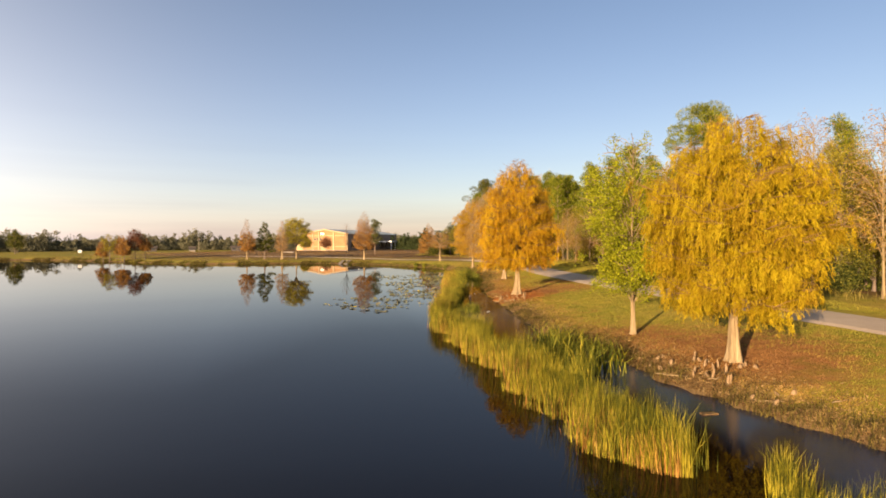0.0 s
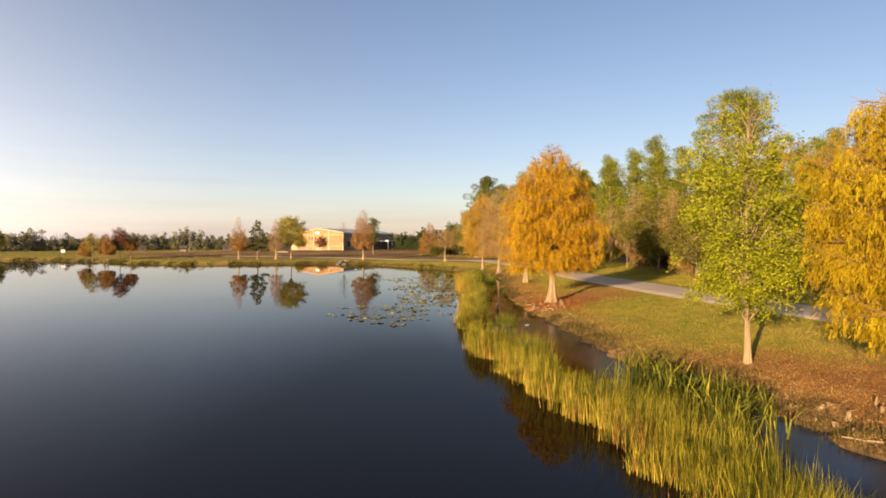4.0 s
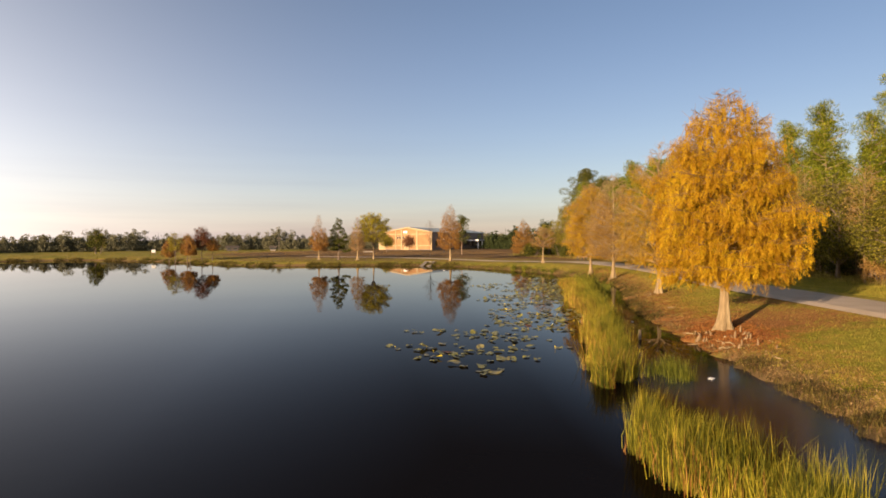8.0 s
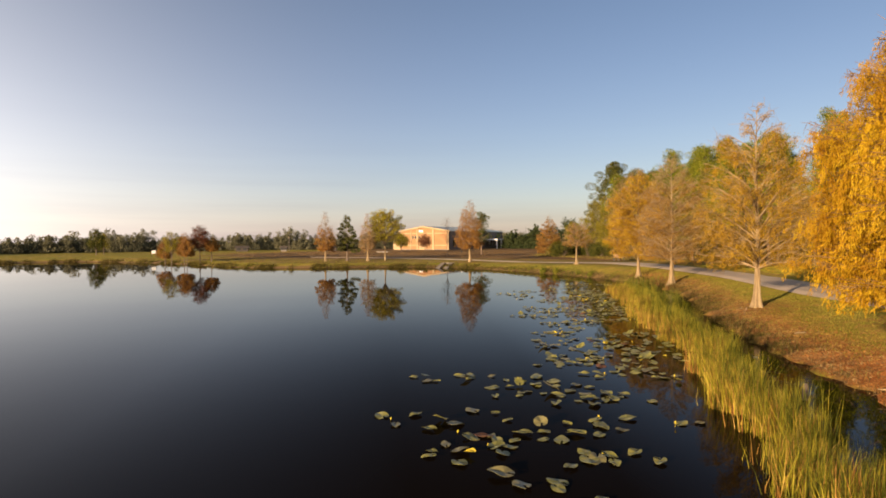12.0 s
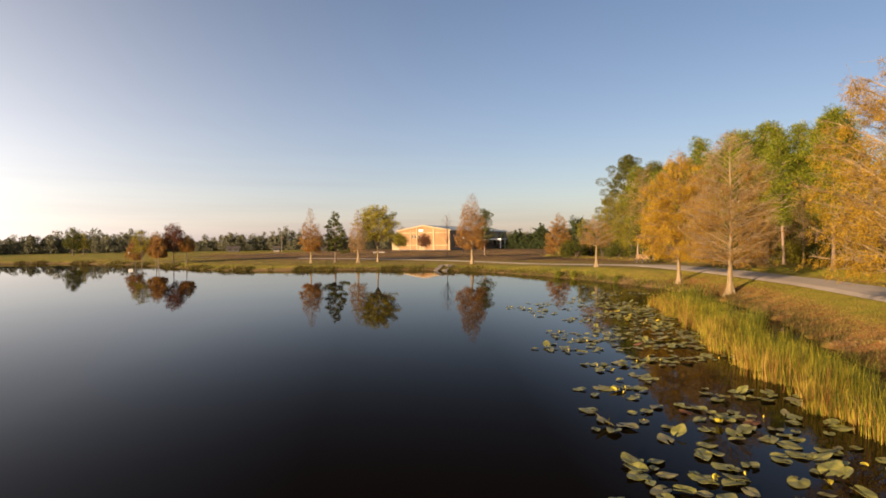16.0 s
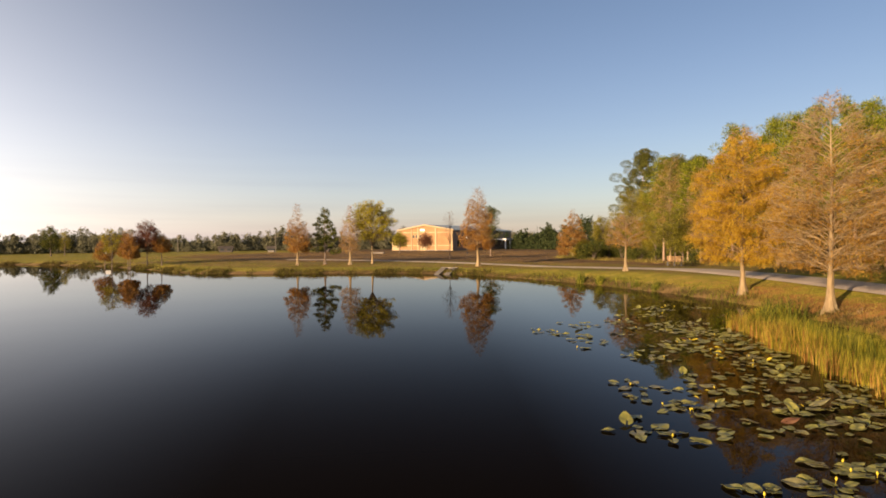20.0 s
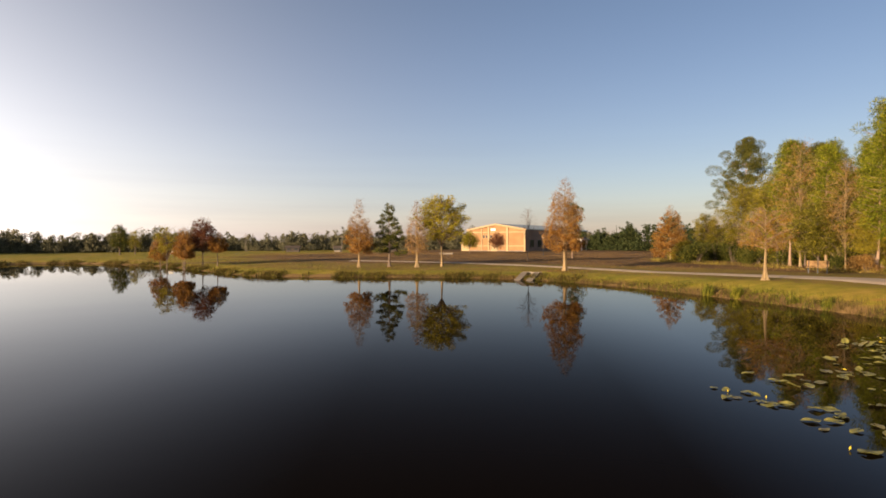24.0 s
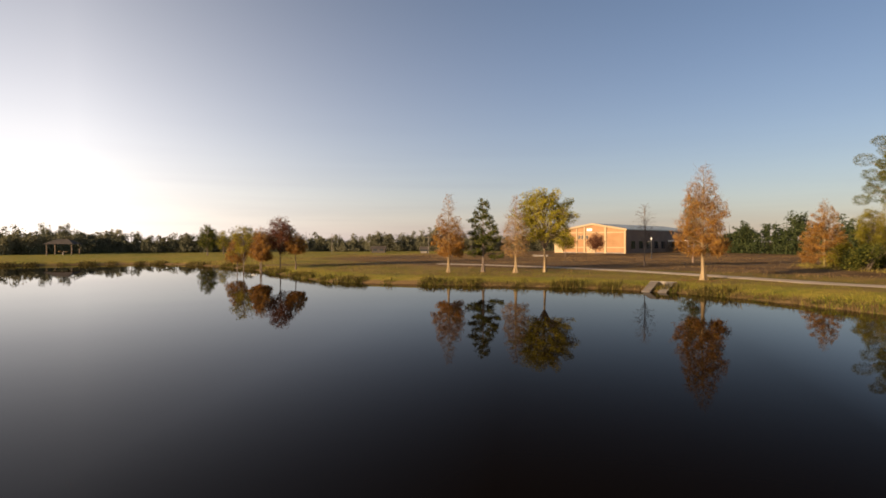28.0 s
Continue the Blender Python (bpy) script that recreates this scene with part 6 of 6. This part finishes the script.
# ---- the hall beyond the field ----
def hall(x, y, turn):
    z0 = land1(x, y) - 0.1
    e = empty("hall", x, y, z0, "long brick hall with cream pilasters and a low gabled front", "building", turn=turn)
    W, L, HE, HP = 17.0, 42.0, 5.6, 7.0
    g = Geo()
    g.add([(-W / 2, 0, 0), (W / 2, 0, 0), (W / 2, 0, HE), (0, 0, HP), (-W / 2, 0, HE), (0, 0, 0),
           (-W / 2, 0.35, 0), (W / 2, 0.35, 0), (W / 2, 0.35, HE), (0, 0.35, HP), (-W / 2, 0.35, HE), (0, 0.35, 0)],
          [(0, 5, 3, 4), (5, 1, 2, 3), (6, 10, 9, 11), (11, 9, 8, 7), (4, 3, 9, 10), (3, 2, 8, 9), (0, 4, 10, 6), (1, 7, 8, 2)])
    front = part("front_wall", g.mesh("front_wall", M_BRICK), e, "sunlit tan brick gable wall")
    part("side_wall", boxed("side_wall", W / 2 - 0.35, 0.36, 0, W / 2 - 0.003, L, HE, M_DARKWALL), e, "grey-brown side wall")
    part("side_wall", boxed("side_wall", -W / 2 + 0.003, 0.36, 0, -W / 2 + 0.35, L, HE, M_DARKWALL), e)
    part("back_wall", boxed("back_wall", -W / 2 + 0.36, L - 0.35, 0, W / 2 - 0.36, L, HE, M_BRICK), e)
    g = Geo()
    o = 0.35
    for sgn in (-1, 1):
        a = [(0, -o, HP + 0.02), (sgn * (W / 2 + o), -o, HE - 0.03), (sgn * (W / 2 + o), L + o, HE - 0.03), (0, L + o, HP + 0.02)]
        v = a + [(p[0], p[1], p[2] + 0.28) for p in a]
        f = [(0, 1, 2, 3), (7, 6, 5, 4), (0, 4, 5, 1), (1, 5, 6, 2), (2, 6, 7, 3), (3, 7, 4, 0)]
        g.add(v, f)
    part("roof", g.mesh("roof", M_ROOF), e, "pale shallow metal roof")
    for sgn in (-1, 1):
        g = Geo()
        a = [(0, -o - 0.12, HP - 0.1), (sgn * (W / 2 + o), -o - 0.12, HE - 0.15), (sgn * (W / 2 + o), -o - 0.004, HE - 0.15), (0, -o - 0.004, HP - 0.1)]
        v = a + [(p[0], p[1], p[2] + 0.42) for p in a]
        g.add(v, [(0, 1, 2, 3), (7, 6, 5, 4), (0, 4, 5, 1), (1, 5, 6, 2), (2, 6, 7, 3), (3, 7, 4, 0)])
        part("eaves_board", g.mesh("eaves_board", M_STUCCO), e, "cream trim along the gable")
    for px, pw in ((-8.3, 0.36), (-4.3, 0.26), (-2.2, 0.44), (3.3, 0.56), (8.25, 0.44)):
        h = HE + (HP - HE) * (1 - abs(px) / (W / 2)) - 0.2
        part("pilaster", boxed("pilaster", px - pw / 2, -0.2, 0, px + pw / 2, -0.004, h, M_STUCCO, 0.02), e, "cream pilaster")
    for a, b in ((-8.1, -4.45), (-4.15, -2.45), (-1.95, 3.0), (3.6, 8.0)):
        part("plinth", boxed("plinth", a, -0.10, 0, b, -0.004, 0.35, M_CONCRETE, 0.02), e, "grey plinth")
        part("string_course", boxed("string_course", a, -0.14, 1.38, b, -0.005, 1.62, M_STUCCO, 0.02), e, "cream band across the brickwork")
        part("frieze", boxed("frieze", a, -0.06, 4.95, b, -0.003, 5.2, M_STUCCO, 0.02), e, "cream band under the gable")
    for a in (-3.95, -3.1, -1.8):
        w = part("window", boxed("window", a - 0.05, -0.055, 3.45, a + 0.6, -0.003, 4.45, M_STUCCO, 0.01), e)
        part("pane", boxed("pane", a + 0.03, -0.066, 3.53, a + 0.52, -0.056, 4.37, M_GLASS), w)
    d = part("entrance", boxed("entrance", -1.5, -0.22, 0, 0.6, -0.006, 1.9, M_STUCCO, 0.03), e, "cream door surround")
    part("door", boxed("door", -1.25, -0.27, 0, 0.35, -0.222, 1.75, M_STUCCO, 0.01), d, "pale double door")
    part("sign_panel", boxed("sign_panel", -1.6, -0.09, 5.45, -0.2, -0.004, 6.05, M_WHITE, 0.02), e, "pale panel in the gable")
    for i in range(9):
        yy = 2.5 + i * 4.4
        part("side_window", boxed("side_window", W / 2 - 0.001, yy, 1.2, W / 2 + 0.05, yy + 2.2, 3.0, M_GLASS), e, "dark side window")
    # porch with white posts at the far end of the side wall
    part("porch_roof", boxed("porch_roof", W / 2 + 0.06, 24, 2.9, W / 2 + 5.5, 40, 3.3, M_WHITE, 0.03), e, "white flat porch roof")
    for i in range(5):
        part("porch_post", boxed("porch_post", W / 2 + 5.0, 24.4 + i * 3.7, 0, W / 2 + 5.3, 24.7 + i * 3.7, 2.9, M_WHITE, 0.02), e, "white porch post")
    part("lean_to", boxed("lean_to", -W / 2 - 3.2, 1.5, 0, -W / 2 - 0.01, 9, 2.5, M_STUCCO, 0.03), e, "low cream annexe")


hall(-39.4, 203.6, radians(-18.0))


# ---- small things round the hall and out on the field ----
plant("young_oak_tree", -39.2, 173.5, branchy(R(201), 4.6, 1.7, 1.5, egg, 40, 0.08, 1.4, 0.6, 800, 6, (0.24, 0.12), 0.2, 0.2), M_DARKBARK, M_DARKBARK, M_OLIVE, "small round olive-green tree before the hall")
plant("young_red_tree", -33.8, 176.6, branchy(R(202), 4.4, 1.5, 1.5, egg, 40, 0.07, 1.4, 0.6, 600, 6, (0.22, 0.10), 0.2, 0.2), M_DARKBARK, M_DARKBARK, M_RED, "small reddish-brown tree before the hall")
plant("bare_tree", -18.5, 117.0, branchy(R(203), 6.2, 2.6, 1.2, vase, 40, 0.06, 1.4, 1.2, 0, 5, (0.1, 0.05), 0.1, 0.2, 1, 1, 0.014), M_DARKBARK, M_DARKBARK, M_RED, "slim leafless tree on the lawn")
plant("pine_tree", -14.6, 131.0, pine(R(204), 7.4, 1.5, 26, 0.35, 0.6, (0.4, 0.7)), M_PINEBARK, M_PINEBARK, M_DARK, "young dark pine behind the russet cypress", "pine")


def lamp_post(x, y):
    e = empty("lamp_post", x, y, land1(x, y) - 0.03, "grey lamp post with a round white head near the hall", "lamp post")
    g = Geo()
    tube(g, [(0, 0, 0), (0, 0, 0.3), (0, 0, 0.32), (0, 0, 3.0)], [0.11, 0.10, 0.06, 0.045], 10)
    part("post", g.mesh("post", M_STEEL, True), e)
    g = Geo()
    tube(g, [(0, 0, 2.98), (0, 0, 3.06), (0, 0, 3.22), (0, 0, 3.36), (0, 0, 3.42)], [0.07, 0.11, 0.15, 0.11, 0.02], 14)
    part("head", g.mesh("head", M_WHITE, True), e, "round white lamp head")


lamp_post(-21.6, 156.8)


def low_wall(x, y, turn):
    e = empty("sign_wall", x, y, land1(x, y) - 0.05, "long low pale concrete sign wall on the lawn before the hall", "sign wall", turn=turn)
    part("wall", boxed("wall", -1.4, -0.2, 0, 1.4, 0.2, 0.30, M_CONCRETE, 0.03), e)
    part("coping", boxed("coping", -1.5, -0.26, 0.30, 1.5, 0.26, 0.37, M_CONCRETE, 0.02), e, "pale coping")


low_wall(-41.0, 162.0, radians(-8))


def notice_board(x, y, turn):
    e = empty("notice_board", x, y, land1(x, y) - 0.05, "small white notice board on two posts by the water", "sign", turn=turn)
    part("panel", boxed("panel", -0.35, -0.03, 0.7, 0.35, 0.02, 1.3, M_WHITE, 0.01), e)
    for sx in (-0.3, 0.3):
        part("post", boxed("post", sx - 0.04, 0.024, 0, sx + 0.04, 0.09, 1.35, M_DARKBARK, 0.006), e, "dark wooden post")


notice_board(-75.0, 126.0, radians(35))


def shelter(x, y, turn):
    e = empty("picnic_shelter", x, y, land1(x, y) - 0.05, "open picnic shelter with a dark hipped roof", "shelter", turn=turn)
    for sx in (-2.4, 2.4):
        for sy in (-1.6, 1.6):
            part("post", boxed("post", sx - 0.09, sy - 0.09, 0, sx + 0.09, sy + 0.09, 2.3, M_DARKBARK, 0.01), e)
    g = Geo()
    g.add([(-3, -2.2, 2.3), (3, -2.2, 2.3), (3, 2.2, 2.3), (-3, 2.2, 2.3), (-1, -0.1, 3.3), (1, -0.1, 3.3), (1, 0.1, 3.3), (-1, 0.1, 3.3)],
          [(3, 2, 1, 0), (4, 5, 6, 7), (0, 1, 5, 4), (1, 2, 6, 5), (2, 3, 7, 6), (3, 0, 4, 7)])
    part("roof", g.mesh("roof", M_DIM), e, "dark hipped roof")
    part("table", boxed("table", -0.9, -0.35, 0.7, 0.9, 0.35, 0.76, M_BENCH, 0.01), e)
    part("table_base", boxed("table_base", -0.15, -0.15, 0, 0.15, 0.15, 0.7, M_CONCRETE, 0.01), e)


shelter(-134.3, 136.8, radians(30))


def pole(x, y, h):
    e = empty("utility_pole", x, y, land1(x, y) - 0.1, "tall grey utility pole beyond the field", "utility pole", "utility poles")
    g = Geo()
    tube(g, [(0, 0, 0), (0, 0, h)], [0.08, 0.05], 8)
    part("pole", g.mesh("pole", M_CONCRETE, True), e)
    part("crossarm", boxed("crossarm", -0.6, -0.04, h - 0.7, 0.6, 0.04, h - 0.62, M_DARKBARK), e)


for x, y, h in ((-72.0, 180.0, 4.6), (-101.0, 184.0, 5.0)):
    pole(x, y, h)


def shed(x, y, w, d, h, turn, wall, label):
    e = empty("shed", x, y, land1(x, y) - 0.1, label, "building", turn=turn)
    part("walls", boxed("walls", -w / 2, -d / 2, 0, w / 2, d / 2, h, wall), e)
    g = Geo()
    g.add([(-w / 2 - .3, -d / 2 - .3, h), (w / 2 + .3, -d / 2 - .3, h), (w / 2 + .3, d / 2 + .3, h), (-w / 2 - .3, d / 2 + .3, h), (-w / 2 - .3, -0.05, h + 0.7), (w / 2 + .3, -0.05, h + 0.7), (w / 2 + .3, 0.05, h + 0.7), (-w / 2 - .3, 0.05, h + 0.7)],
          [(3, 2, 1, 0), (4, 5, 6, 7), (0, 1, 5, 4), (1, 2, 6, 5), (2, 3, 7, 6), (3, 0, 4, 7)])
    part("roof", g.mesh("roof", M_DIM), e, "dark pitched roof")
    for sx in (-w / 4, w / 4):
        part("window", boxed("window", sx - 0.5, -d / 2 - 0.05, 0.6, sx + 0.5, -d / 2 - 0.004, 1.2, M_GLASS), e)


shed(-78.0, 190.0, 1.6, 1.4, 1.0, 0.3, M_CONCRETE, "small pale shed before the far woods")
shed(-92.0, 192.0, 3.4, 2.4, 1.1, 0.4, M_DIM, "low dark building before the far woods")
shed(-66.0, 196.0, 3.6, 2.4, 1.2, 0.2, M_DIM, "low dark building before the far woods")
far_wood("near_woods", [(-171, 115), (-154, 129), (-160, 147), (-178, 172)], 190, 4.6, 6.8, M_HAZYWOOD, "olive woodland across the pond, haze put into its leaf colour", 93, 14, 0.15)
